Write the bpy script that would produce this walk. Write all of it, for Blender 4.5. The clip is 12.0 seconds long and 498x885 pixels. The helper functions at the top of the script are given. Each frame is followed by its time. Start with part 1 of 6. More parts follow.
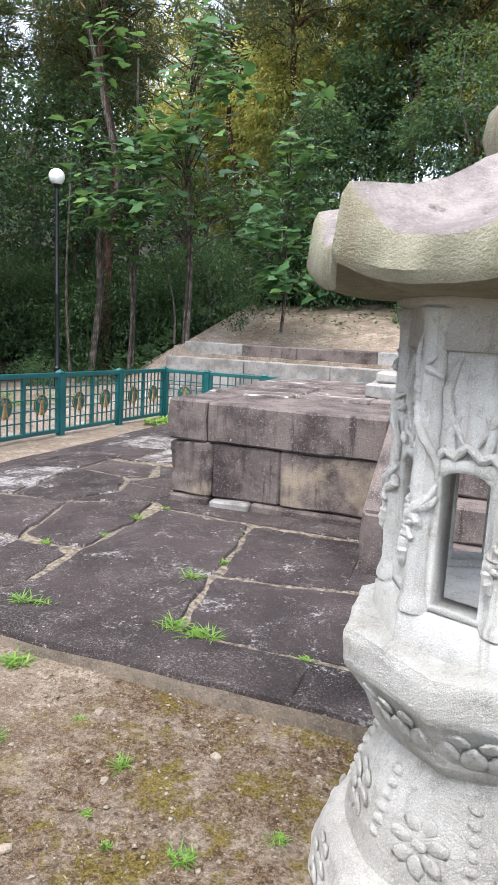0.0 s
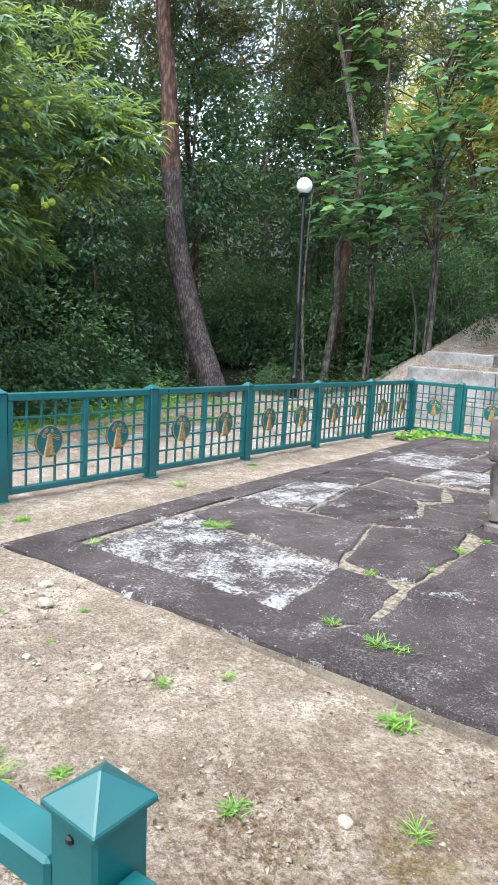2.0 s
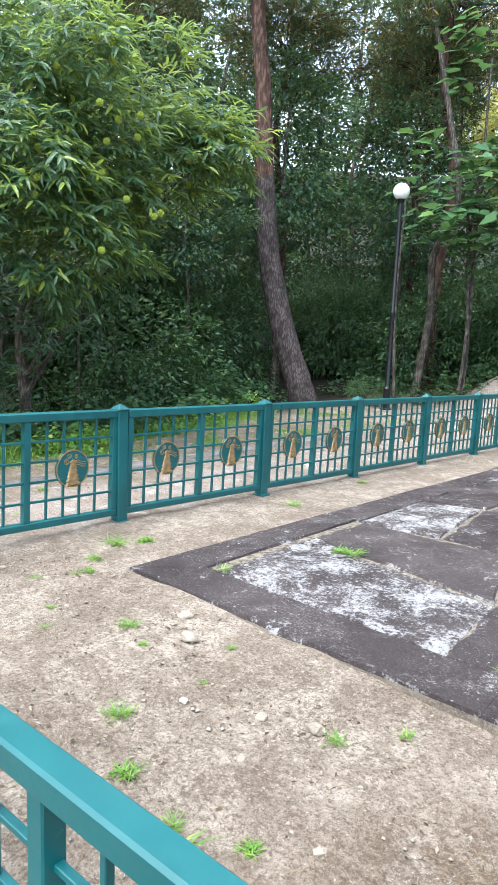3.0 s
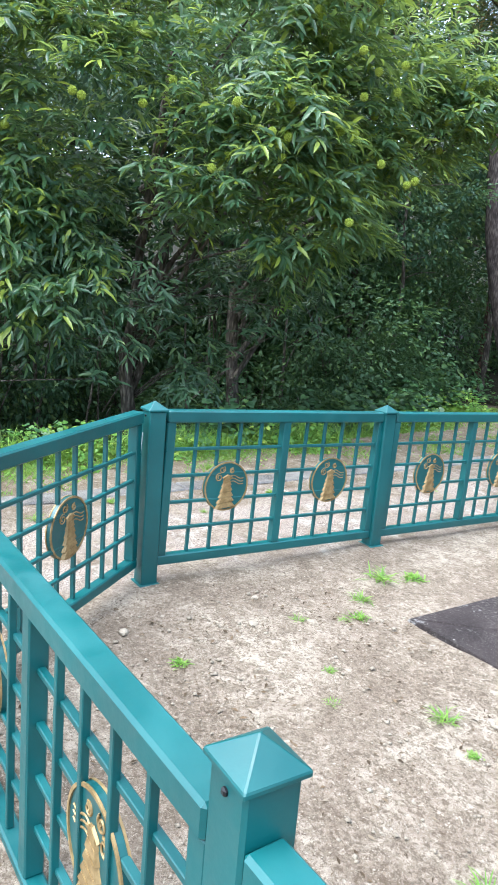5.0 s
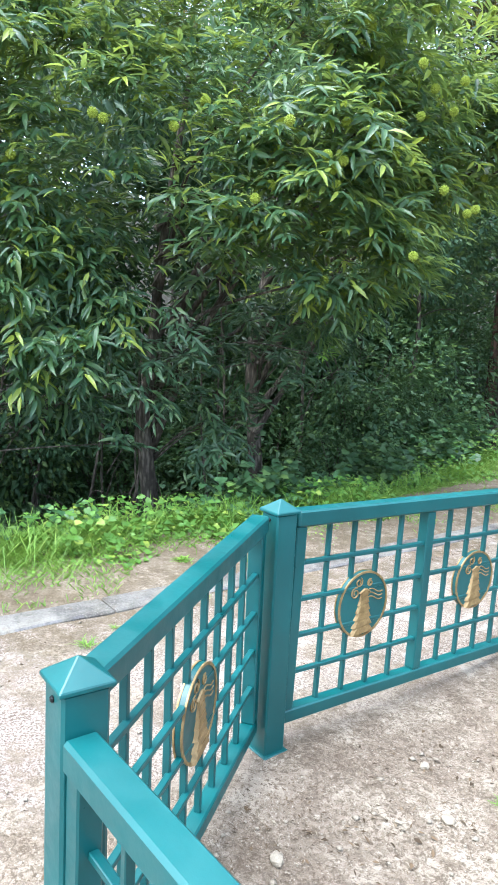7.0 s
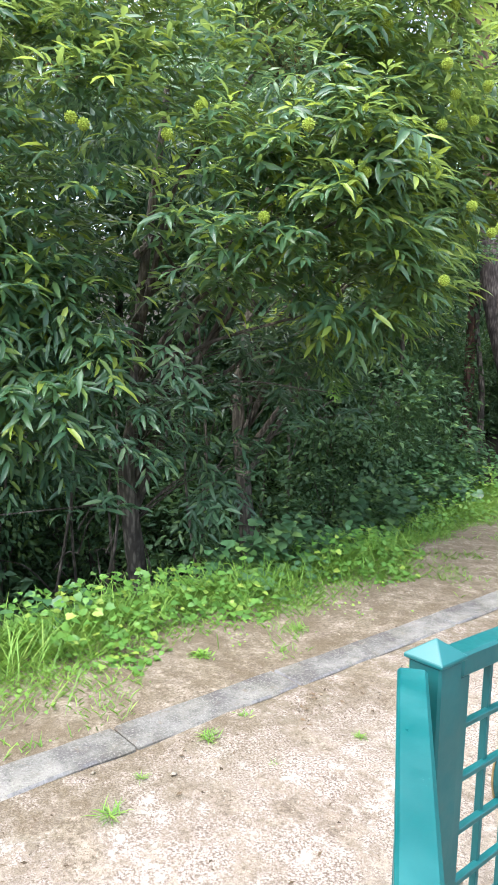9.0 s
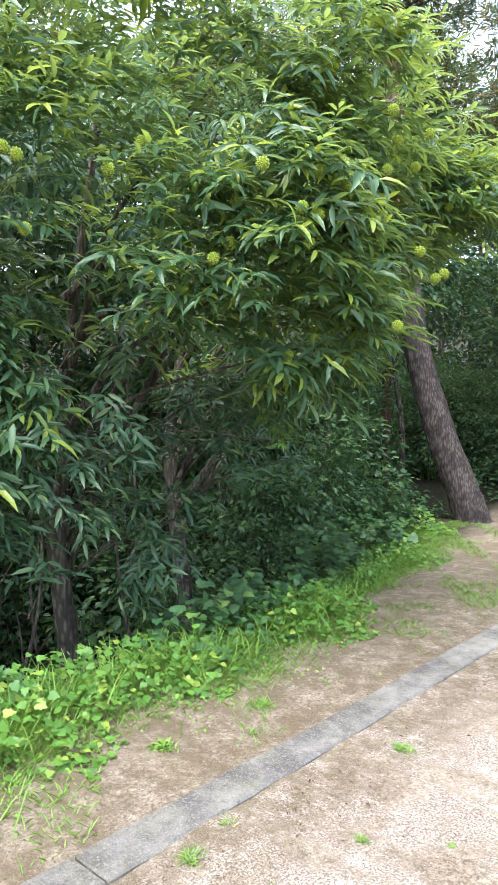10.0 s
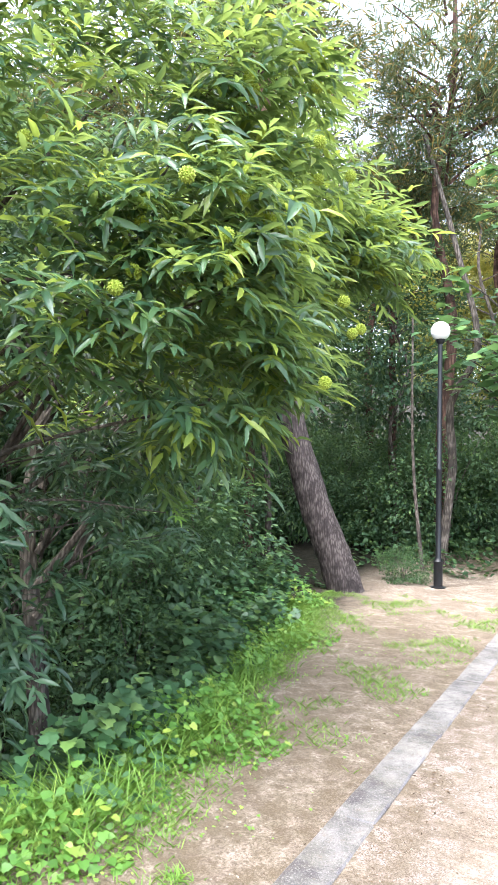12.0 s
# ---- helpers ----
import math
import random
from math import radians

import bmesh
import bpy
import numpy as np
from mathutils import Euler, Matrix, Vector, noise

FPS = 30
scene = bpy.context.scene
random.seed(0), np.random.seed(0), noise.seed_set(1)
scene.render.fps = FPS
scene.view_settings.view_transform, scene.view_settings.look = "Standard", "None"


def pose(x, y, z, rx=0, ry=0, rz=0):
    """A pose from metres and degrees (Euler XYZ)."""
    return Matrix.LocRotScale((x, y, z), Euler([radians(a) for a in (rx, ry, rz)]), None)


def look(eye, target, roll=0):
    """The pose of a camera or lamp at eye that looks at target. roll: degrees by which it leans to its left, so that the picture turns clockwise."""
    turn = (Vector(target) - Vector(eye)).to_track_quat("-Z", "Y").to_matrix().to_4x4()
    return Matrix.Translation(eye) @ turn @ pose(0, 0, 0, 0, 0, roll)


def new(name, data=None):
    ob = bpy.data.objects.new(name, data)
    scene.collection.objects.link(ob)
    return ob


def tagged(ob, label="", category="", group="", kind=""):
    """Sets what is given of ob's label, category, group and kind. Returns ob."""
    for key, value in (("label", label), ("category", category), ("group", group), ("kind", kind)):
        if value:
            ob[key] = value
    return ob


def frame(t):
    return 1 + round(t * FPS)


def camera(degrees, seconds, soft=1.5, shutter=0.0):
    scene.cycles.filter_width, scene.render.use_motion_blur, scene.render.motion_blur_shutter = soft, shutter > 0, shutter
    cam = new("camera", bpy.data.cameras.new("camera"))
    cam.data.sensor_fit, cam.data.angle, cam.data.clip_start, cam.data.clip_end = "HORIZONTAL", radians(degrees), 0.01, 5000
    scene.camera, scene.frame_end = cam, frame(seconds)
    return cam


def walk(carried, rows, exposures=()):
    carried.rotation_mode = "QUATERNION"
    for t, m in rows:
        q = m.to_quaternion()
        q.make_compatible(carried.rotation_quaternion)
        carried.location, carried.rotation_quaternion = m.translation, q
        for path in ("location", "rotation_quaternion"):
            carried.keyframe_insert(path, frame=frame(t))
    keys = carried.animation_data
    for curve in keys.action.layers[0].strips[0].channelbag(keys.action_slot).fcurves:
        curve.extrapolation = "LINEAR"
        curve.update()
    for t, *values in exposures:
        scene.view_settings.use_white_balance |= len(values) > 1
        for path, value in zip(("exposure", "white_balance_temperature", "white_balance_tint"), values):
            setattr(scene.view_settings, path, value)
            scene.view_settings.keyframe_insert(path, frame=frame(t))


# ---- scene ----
cam = camera(39.6, 12.0, soft=0.85)
METRES, EYE, TILT, LEAN, TURN = 6.4, 1.545, 0.0, 0.0, 20.6
ROWS = [
    (0.0, 0.0, 0.0, 0.0, 0.46, -9.88, -2.63),
    (0.5, -0.0355, 0.0055, 0.0024, 0.75, -9.36, -3.02),
    (1.0, -0.073, 0.0211, 0.0013, 6.2, -10.27, -5.05),
    (1.5, -0.1097, 0.0424, -0.0028, 12.12, -10.81, -4.01),
    (2.0, -0.1477, 0.0561, -0.0065, 16.44, -9.85, -2.4),
    (2.5, -0.1945, 0.065, -0.0055, 17.05, -9.29, -1.39),
    (3.0, -0.2282, 0.0733, -0.0009, 22.07, -9.52, -2.3),
    (3.5, -0.2614, 0.0941, 0.0014, 29.08, -9.1, -2.69),
    (5.5, -0.4454, 0.1662, -0.0118, 36.15, -11.71, -4.67),
    (6.0, -0.4932, 0.1726, -0.008, 33.78, -9.69, -3.54),
    (6.5, -0.5349, 0.1922, -0.0078, 33.37, -8.51, -3.5),
    (8.5, -0.6821, 0.2706, 0.0019, 31.28, -6.43, -0.24),
    (9.0, -0.7076, 0.2888, 0.0051, 28.76, -5.56, -1.24),
    (9.5, -0.7439, 0.3044, 0.0103, 23.05, -3.46, -0.35),
    (10.0, -0.7727, 0.3191, 0.0137, 21.12, -2.04, -0.47),
    (10.5, -0.7961, 0.3376, 0.0121, 21.4, -0.39, -1.23),
    (11.0, -0.8212, 0.3736, 0.017, 19.91, 1.6, -2.08),
    (11.5, -0.8504, 0.3999, 0.02, 12.72, 3.51, -1.36),
    (12.0, -0.8696, 0.4295, 0.0229, 8.08, 3.0, -1.42),
]
walk(cam, [(t, pose(0, 0, EYE, TILT, LEAN, TURN) @ pose(METRES * x, METRES * y, METRES * z, 90 + pitch, roll, yaw)) for t, x, y, z, yaw, pitch, roll in ROWS],
     exposures=[(0.0, 1.85, 6350, 10), (0.5, 1.88, 6350, 9), (1.0, 2.16, 6250, 8), (2.5, 2.2, 5950, 5), (3.5, 2.26, 5850, 5), (5.5, 2.45, 5750, 4), (6.5, 2.60, 5700, 4), (8.5, 2.60, 6150, 6), (10.5, 2.64, 6200, 7), (11.5, 2.98, 6200, 10), (12.0, 3.03, 6200, 11)])

# ---- light ----
world = bpy.data.worlds.new("sky")
scene.world = world
world.use_nodes = True
wt = world.node_tree
wt.nodes.clear()
w_out = wt.nodes.new("ShaderNodeOutputWorld")
w_bg = wt.nodes.new("ShaderNodeBackground")
w_sky = wt.nodes.new("ShaderNodeTexSky")
w_sky.sky_type = "NISHITA"
w_sky.sun_disc = False
w_sky.sun_elevation = radians(68)
w_sky.sun_rotation = radians(190)
w_sky.dust_density = 2.0
w_hs = wt.nodes.new("ShaderNodeHueSaturation")
w_hs.inputs["Saturation"].default_value = 0.5
w_bg.inputs["Strength"].default_value = 0.15
wt.links.new(w_sky.outputs[0], w_hs.inputs["Color"])
wt.links.new(w_hs.outputs[0], w_bg.inputs["Color"])
wt.links.new(w_bg.outputs[0], w_out.inputs["Surface"])
sun_data = bpy.data.lights.new("sun", "SUN")
sun_data.energy, sun_data.angle, sun_data.color = 1.5, radians(70), (1.0, 0.96, 0.90)
sun = new("sun", sun_data)
sun.matrix_world = look((-0.65, -3.6, 9.0), (0, 0, 0))


# ---- node and mesh helpers ----
class Mat:
    """A small builder of node materials."""

    def __init__(self, name, rough=0.8, metal=0.0, spec=0.4):
        self.m = bpy.data.materials.new(name)
        self.m.use_nodes = True
        self.t = self.m.node_tree
        self.b = self.t.nodes["Principled BSDF"]
        self.b.inputs["Roughness"].default_value = rough
        self.b.inputs["Metallic"].default_value = metal
        self.b.inputs["Specular IOR Level"].default_value = spec
        self.coord = self.t.nodes.new("ShaderNodeNewGeometry").outputs["Position"]

    def node(self, kind, **inputs):
        n = self.t.nodes.new(kind)
        for k, v in inputs.items():
            self.put(n.inputs[k.replace("_", " ")], v)
        return n

    def put(self, socket, v):
        if isinstance(v, bpy.types.NodeSocket):
            self.t.links.new(v, socket)
        else:
            socket.default_value = v

    def noise(self, scale, detail=4.0, rough=0.6, vec=None, distortion=0.0):
        n = self.node("ShaderNodeTexNoise", Scale=scale, Detail=detail, Roughness=rough, Distortion=distortion)
        self.t.links.new(vec or self.coord, n.inputs["Vector"])
        return n.outputs["Fac"]

    def voronoi(self, scale, vec=None, feature="F1"):
        n = self.node("ShaderNodeTexVoronoi", Scale=scale)
        n.feature = feature
        self.t.links.new(vec or self.coord, n.inputs["Vector"])
        return n.outputs["Distance"]

    def ramp(self, fac, lo, hi):
        n = self.node("ShaderNodeMapRange", From_Min=lo, From_Max=hi)
        n.interpolation_type = "SMOOTHSTEP"
        self.put(n.inputs["Value"], fac)
        return n.outputs["Result"]

    def math(self, op, a, b=0.0):
        n = self.t.nodes.new("ShaderNodeMath")
        n.operation = op
        self.put(n.inputs[0], a)
        self.put(n.inputs[1], b)
        return n.outputs[0]

    def mix(self, fac, a, b, blend="MIX"):
        n = self.t.nodes.new("ShaderNodeMix")
        n.data_type, n.blend_type = "RGBA", blend
        self.put(n.inputs["Factor"], fac)
        for s, v in ((n.inputs["A"], a), (n.inputs["B"], b)):
            for sock in n.inputs:
                if sock.type == "RGBA" and sock.name == s.name:
                    self.put(sock, (*v, 1.0) if isinstance(v, tuple) else v)
        return [o for o in n.outputs if o.type == "RGBA"][0]

    def xyz(self):
        n = self.t.nodes.new("ShaderNodeSeparateXYZ")
        self.t.links.new(self.coord, n.inputs[0])
        return n.outputs

    def color(self, c):
        self.put(self.b.inputs["Base Color"], (*c, 1.0) if isinstance(c, tuple) else c)
        return self

    def bump(self, height, strength=0.4, dist=0.01):
        n = self.node("ShaderNodeBump", Strength=strength, Distance=dist, Height=height)
        self.t.links.new(n.outputs[0], self.b.inputs["Normal"])
        return self

    def object_random(self):
        return self.t.nodes.new("ShaderNodeObjectInfo").outputs["Random"]

    def island_random(self):
        return self.t.nodes.new("ShaderNodeNewGeometry").outputs["Random Per Island"]


def mesh_np(name, verts, faces, smooth=False):
    """A mesh from arrays: faces is a list of (n, k) index arrays."""
    me = bpy.data.meshes.new(name)
    verts = np.asarray(verts, dtype=np.float32)
    faces = [np.asarray(f, dtype=np.int32) for f in faces if len(f)]
    loops = np.concatenate([f.ravel() for f in faces])
    sizes = np.concatenate([np.full(len(f), f.shape[1], dtype=np.int32) for f in faces])
    starts = np.concatenate([[0], np.cumsum(sizes)[:-1]]).astype(np.int32)
    me.vertices.add(len(verts))
    me.vertices.foreach_set("co", verts.ravel())
    me.loops.add(len(loops))
    me.loops.foreach_set("vertex_index", loops)
    me.polygons.add(len(sizes))
    me.polygons.foreach_set("loop_start", starts)
    me.update(calc_edges=True)
    me.validate()
    if smooth:
        me.polygons.foreach_set("use_smooth", np.ones(len(sizes), dtype=bool))
        me.set_sharp_from_angle(angle=radians(38))
    return me


def mesh_bm(bm, name, smooth=False):
    me = bpy.data.meshes.new(name)
    bm.normal_update()
    bm.to_mesh(me)
    bm.free()
    if smooth:
        for p in me.polygons:
            p.use_smooth = True
    return me


def thing(name, label, category, group="", at=(0, 0, 0), turn=0.0, kind=""):
    ob = new(name)
    ob.empty_display_size = 0.1
    ob.matrix_basis = pose(*at, 0, 0, turn)
    return tagged(ob, label, category, group, kind)


def part(name, mesh, material, parent=None, label="", m=None):
    """Links a mesh (or a bmesh) as one object under a thing or a part."""
    if isinstance(mesh, bmesh.types.BMesh):
        mesh = mesh_bm(mesh, name)
    if material is not None and not mesh.materials:
        mesh.materials.append(material)
    ob = new(name, mesh)
    ob.parent = parent
    if m is not None:
        ob.matrix_basis = m
    return tagged(ob, label)


BOXES = {}


def box(dx, dy, dz, bevel=0.004, key=""):
    """A shared bevelled box mesh, centred in x and y, standing on z = 0."""
    k = (round(dx, 4), round(dy, 4), round(dz, 4), bevel, key)
    if k not in BOXES:
        bm = bmesh.new()
        bmesh.ops.create_cube(bm, size=1)
        for v in bm.verts:
            v.co = (v.co.x * dx, v.co.y * dy, (v.co.z + 0.5) * dz)
        if bevel:
            bmesh.ops.bevel(bm, geom=bm.edges[:], offset=bevel, segments=1, affect="EDGES")
        BOXES[k] = mesh_bm(bm, "box")
    return BOXES[k]


def tube_arrays(points, radii, sides=10, rough=0.0, seed=0):
    """Vertices and quads of a tapered tube through points."""
    r = np.random.default_rng(seed)
    pts = [Vector(p) for p in points]
    vs, fs = [], []
    ref = Vector((0.31, 0.95, 0.1))
    for i, p in enumerate(pts):
        d = (pts[min(i + 1, len(pts) - 1)] - pts[max(i - 1, 0)]).normalized()
        u = d.cross(ref).normalized()
        w = d.cross(u)
        for k in range(sides):
            a = 2 * math.pi * k / sides
            rad = radii[i] * (1 + rough * (r.random() - 0.5))
            vs.append(p + u * math.cos(a) * rad + w * math.sin(a) * rad)
    for i in range(len(pts) - 1):
        for k in range(sides):
            a, b = i * sides + k, i * sides + (k + 1) % sides
            fs.append((a, b, b + sides, a + sides))
    return np.array([tuple(v) for v in vs]), np.array(fs)


def smooth_path(points, n):
    """Catmull-Rom points through the given ones."""
    p = [Vector(q) for q in points]
    p = [p[0] * 2 - p[1]] + p + [p[-1] * 2 - p[-2]]
    out = []
    segs = len(p) - 3
    for i in range(n):
        s = i / (n - 1) * segs
        k = min(int(s), segs - 1)
        t = s - k
        a, b, c, d = p[k:k + 4]
        out.append(0.5 * ((2 * b) + (c - a) * t + (2 * a - 5 * b + 4 * c - d) * t * t + (3 * b - a - 3 * c + d) * t ** 3))
    return out


def joined(chunks):
    """Joins (verts, [faces...]) chunks into one pair."""
    vs, quads, tris, off = [], [], [], 0
    for v, fs in chunks:
        vs.append(v)
        for f in fs:
            f = np.asarray(f)
            if len(f):
                (quads if f.shape[1] == 4 else tris).append(f + off)
        off += len(v)
    faces = []
    if quads:
        faces.append(np.concatenate(quads))
    if tris:
        faces.append(np.concatenate(tris))
    return np.concatenate(vs), faces


def unit(a):
    return a / np.maximum(np.linalg.norm(a, axis=-1, keepdims=True), 1e-9)


def leaves(base, along, up, length, width, droop=0.25, fine=True):
    """Leaf blades at base, growing along, their upper side towards up. Returns verts and faces."""
    n = len(base)
    along = unit(along)
    side = unit(np.cross(along, up))
    up = np.cross(side, along)
    length = np.broadcast_to(length, (n,))[:, None]
    width = np.broadcast_to(width, (n,))[:, None]
    if fine:
        stations = [(0.0, 0.0, 0.0), (0.3, 0.9, 0.0), (0.68, 0.8, 0.0), (1.0, 0.0, 0.0)]
        rows = []
        for s, w, _ in stations:
            mid = base + along * length * (s - 0.12 * droop * s * s) - up * length * droop * s * s
            if w == 0.0:
                rows.append([mid])
            else:
                lift = up * width * 0.22
                rows.append([mid - side * width * w * 0.5 + lift, mid, mid + side * width * w * 0.5 + lift])
        v = np.stack(rows[0] + rows[1] + rows[2] + rows[3], axis=1)
        k = (np.arange(n) * 8)[:, None]
        q = np.array([[2, 3, 6, 5], [1, 2, 5, 4]])
        t = np.array([[0, 3, 2], [0, 2, 1], [5, 6, 7], [4, 5, 7]])
        return v.reshape(-1, 3), [(k[:, None] + q[None]).reshape(-1, 4), (k[:, None] + t[None]).reshape(-1, 3)]
    mid = base + along * length * 0.5 - up * length * droop * 0.3
    tip = base + along * length - up * length * droop
    lift = up * width * 0.2
    v = np.stack([base, mid + side * width * 0.5 + lift, tip, mid - side * width * 0.5 + lift], axis=1)
    k = (np.arange(n) * 4)[:, None]
    return v.reshape(-1, 3), [(k + np.array([[0, 1, 2]])).reshape(-1, 3), (k + np.array([[0, 2, 3]])).reshape(-1, 3)]


# ---- the lie of the land ----
def step01(a, b, v):
    t = np.clip((v - a) / (b - a), 0, 1)
    return t * t * (3 - 2 * t)


def land(x, y):
    """Height of the ground."""
    x, y = np.asarray(x, dtype=float), np.asarray(y, dtype=float)
    yard = -0.026 * np.clip(x + 4.2, 0, 6.5) * step01(4.5, 2.0, y) - 0.026 * np.clip(y - 3.0, 0, 9.0)
    yard = yard * step01(-7.0, -6.1, x)
    yard = np.where(y < 0.3, yard * step01(-1.2, 0.3, y) - 0.02, yard)
    z = yard
    gully = step01(-8.6, -11.5, x) * step01(8.5, 4.0, y)
    z = z - 2.6 * gully
    hill = np.clip(y - 13.2, 0, 60) * (0.27 + 0.06 * step01(-4, 4, x))
    hill = hill * step01(-10.5, -5.5, x) + np.clip(y - 13.0, 0, 60) * 0.12 * step01(-5.5, -10.5, x)
    bank = 0.85 * step01(11.9, 13.7, y) * step01(-8.6, -6.7, x)
    z = z + np.where((y > 12.9) & (x > -6.7), 1.1, np.where(y > 12.9, bank, bank * step01(-6.2, -6.7, x))) + np.where(y > 12.9, hill, 0.0)
    far = step01(14, 60, -x) * 9.0 + step01(40, 140, np.hypot(x, y)) * 10.0
    return z + far


def slab_height(x, y):
    """Top of the paving, which falls gently to its edges."""
    return 0.02 - 0.008 * (y - 2.6) + 0.05 * np.clip(np.minimum(x + 4.85, y - 2.55), 0, 2.2)


# ---- materials ----
def make_ground():
    k = Mat("ground_earth", 0.95, 0, 0.2)
    x, y, z = k.xyz()
    grain = k.noise(160, 3, 0.7)
    mid = k.noise(9, 6, 0.65)
    big = k.noise(1.1, 4, 0.6)
    sand = k.mix(k.ramp(k.noise(2.1, 8, 0.75), 0.40, 0.60), (0.225, 0.175, 0.136), (0.430, 0.362, 0.292))
    sand = k.mix(k.math("MULTIPLY", k.ramp(mid, 0.44, 0.62), 0.70), sand, (0.17, 0.128, 0.095))
    sand = k.mix(k.ramp(grain, 0.45, 0.75), sand, (0.375, 0.315, 0.26))
    sand = k.mix(k.math("MULTIPLY", k.ramp(k.noise(55, 4, 0.8), 0.53, 0.58), 0.75), sand, (0.110, 0.080, 0.056))
    sand = k.mix(k.math("MULTIPLY", k.ramp(k.noise(38, 5, 0.85), 0.58, 0.62), 0.8), sand, (0.50, 0.435, 0.36))
    litter = k.math("MULTIPLY", k.ramp(k.noise(30, 6, 0.85, distortion=1.5), 0.48, 0.57), k.ramp(k.noise(1.9, 5, 0.7), 0.32, 0.54))
    sand = k.mix(k.math("MULTIPLY", litter, 0.75), sand, (0.115, 0.088, 0.062))
    crumb = k.math("MULTIPLY", k.ramp(k.noise(27, 9, 0.85), 0.48, 0.53), k.ramp(k.noise(1.4, 6, 0.75), 0.42, 0.58))
    sand = k.mix(k.math("MULTIPLY", crumb, 0.45), sand, (0.105, 0.075, 0.052))
    # damp brown soil and moss near the lantern
    damp = k.ramp(k.math("ADD", k.math("ADD", x, k.math("MULTIPLY", y, -0.45)), k.math("MULTIPLY", big, 2.2)), -2.6, -1.1)
    damp = k.math("MULTIPLY", damp, k.ramp(k.noise(3.3, 8, 0.8), 0.40, 0.52))
    dark = k.mix(k.ramp(k.noise(70, 4, 0.8), 0.45, 0.60), (0.058, 0.036, 0.020), (0.20, 0.135, 0.080))
    sand = k.mix(k.math("MULTIPLY", damp, k.ramp(k.noise(23, 8, 0.85), 0.40, 0.52)), sand, dark)
    lawn = k.math("MULTIPLY", k.ramp(k.math("ADD", k.math("ADD", x, k.math("MULTIPLY", y, -0.2)), k.math("MULTIPLY", mid, 1.2)), -1.9, -0.9), k.ramp(k.noise(4.2, 8, 0.8), 0.50, 0.57))
    sand = k.mix(k.math("MULTIPLY", lawn, 0.85), sand, k.mix(k.ramp(k.noise(80, 4, 0.8), 0.42, 0.60), (0.060, 0.046, 0.008), (0.200, 0.150, 0.026)))
    # worn concrete of the path outside the fence
    walkway = k.math("MULTIPLY", k.ramp(k.math("ADD", x, k.math("MULTIPLY", mid, 0.2)), -5.6, -5.85), k.ramp(x, -7.5, -7.4))
    walkway = k.math("MULTIPLY", walkway, k.ramp(k.noise(2.3, 8, 0.78), 0.40, 0.56))
    crust = k.mix(k.ramp(k.noise(110, 3, 0.75), 0.38, 0.62), (0.140, 0.104, 0.084), (0.44, 0.375, 0.33))
    crust = k.mix(k.math("MULTIPLY", k.ramp(k.noise(3.4, 9, 0.82), 0.55, 0.60), 0.8), crust, (0.52, 0.48, 0.435))
    sand = k.mix(walkway, sand, crust)
    band = k.math("MAXIMUM", k.math("MULTIPLY", k.ramp(x, -6.7, -7.15), 0.8), k.math("MULTIPLY", k.ramp(x, -7.4, -7.8), 0.1))
    band = k.math("MULTIPLY", band, k.math("MULTIPLY", k.ramp(k.noise(6.0, 8, 0.8), 0.38, 0.58), k.ramp(y, 12.0, 8.0)))
    sand = k.mix(band, sand, k.mix(k.ramp(grain, 0.4, 0.7), (0.10, 0.075, 0.045), (0.20, 0.155, 0.10)))
    # forest soil, near black, so ground between the trees stays dark
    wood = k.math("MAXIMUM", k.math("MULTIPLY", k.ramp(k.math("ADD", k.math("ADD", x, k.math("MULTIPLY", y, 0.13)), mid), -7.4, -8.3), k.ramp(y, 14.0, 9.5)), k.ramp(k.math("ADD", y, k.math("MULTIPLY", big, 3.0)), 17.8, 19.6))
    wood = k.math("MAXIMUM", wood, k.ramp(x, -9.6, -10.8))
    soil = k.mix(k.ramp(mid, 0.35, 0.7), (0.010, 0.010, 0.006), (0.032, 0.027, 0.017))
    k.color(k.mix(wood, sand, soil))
    k.bump(k.math("ADD", k.math("MULTIPLY", grain, 0.5), k.math("ADD", k.math("MULTIPLY", mid, 1.6), k.math("MULTIPLY", k.noise(48, 5, 0.85), 0.8))), 1.0, 0.016)
    return k.m


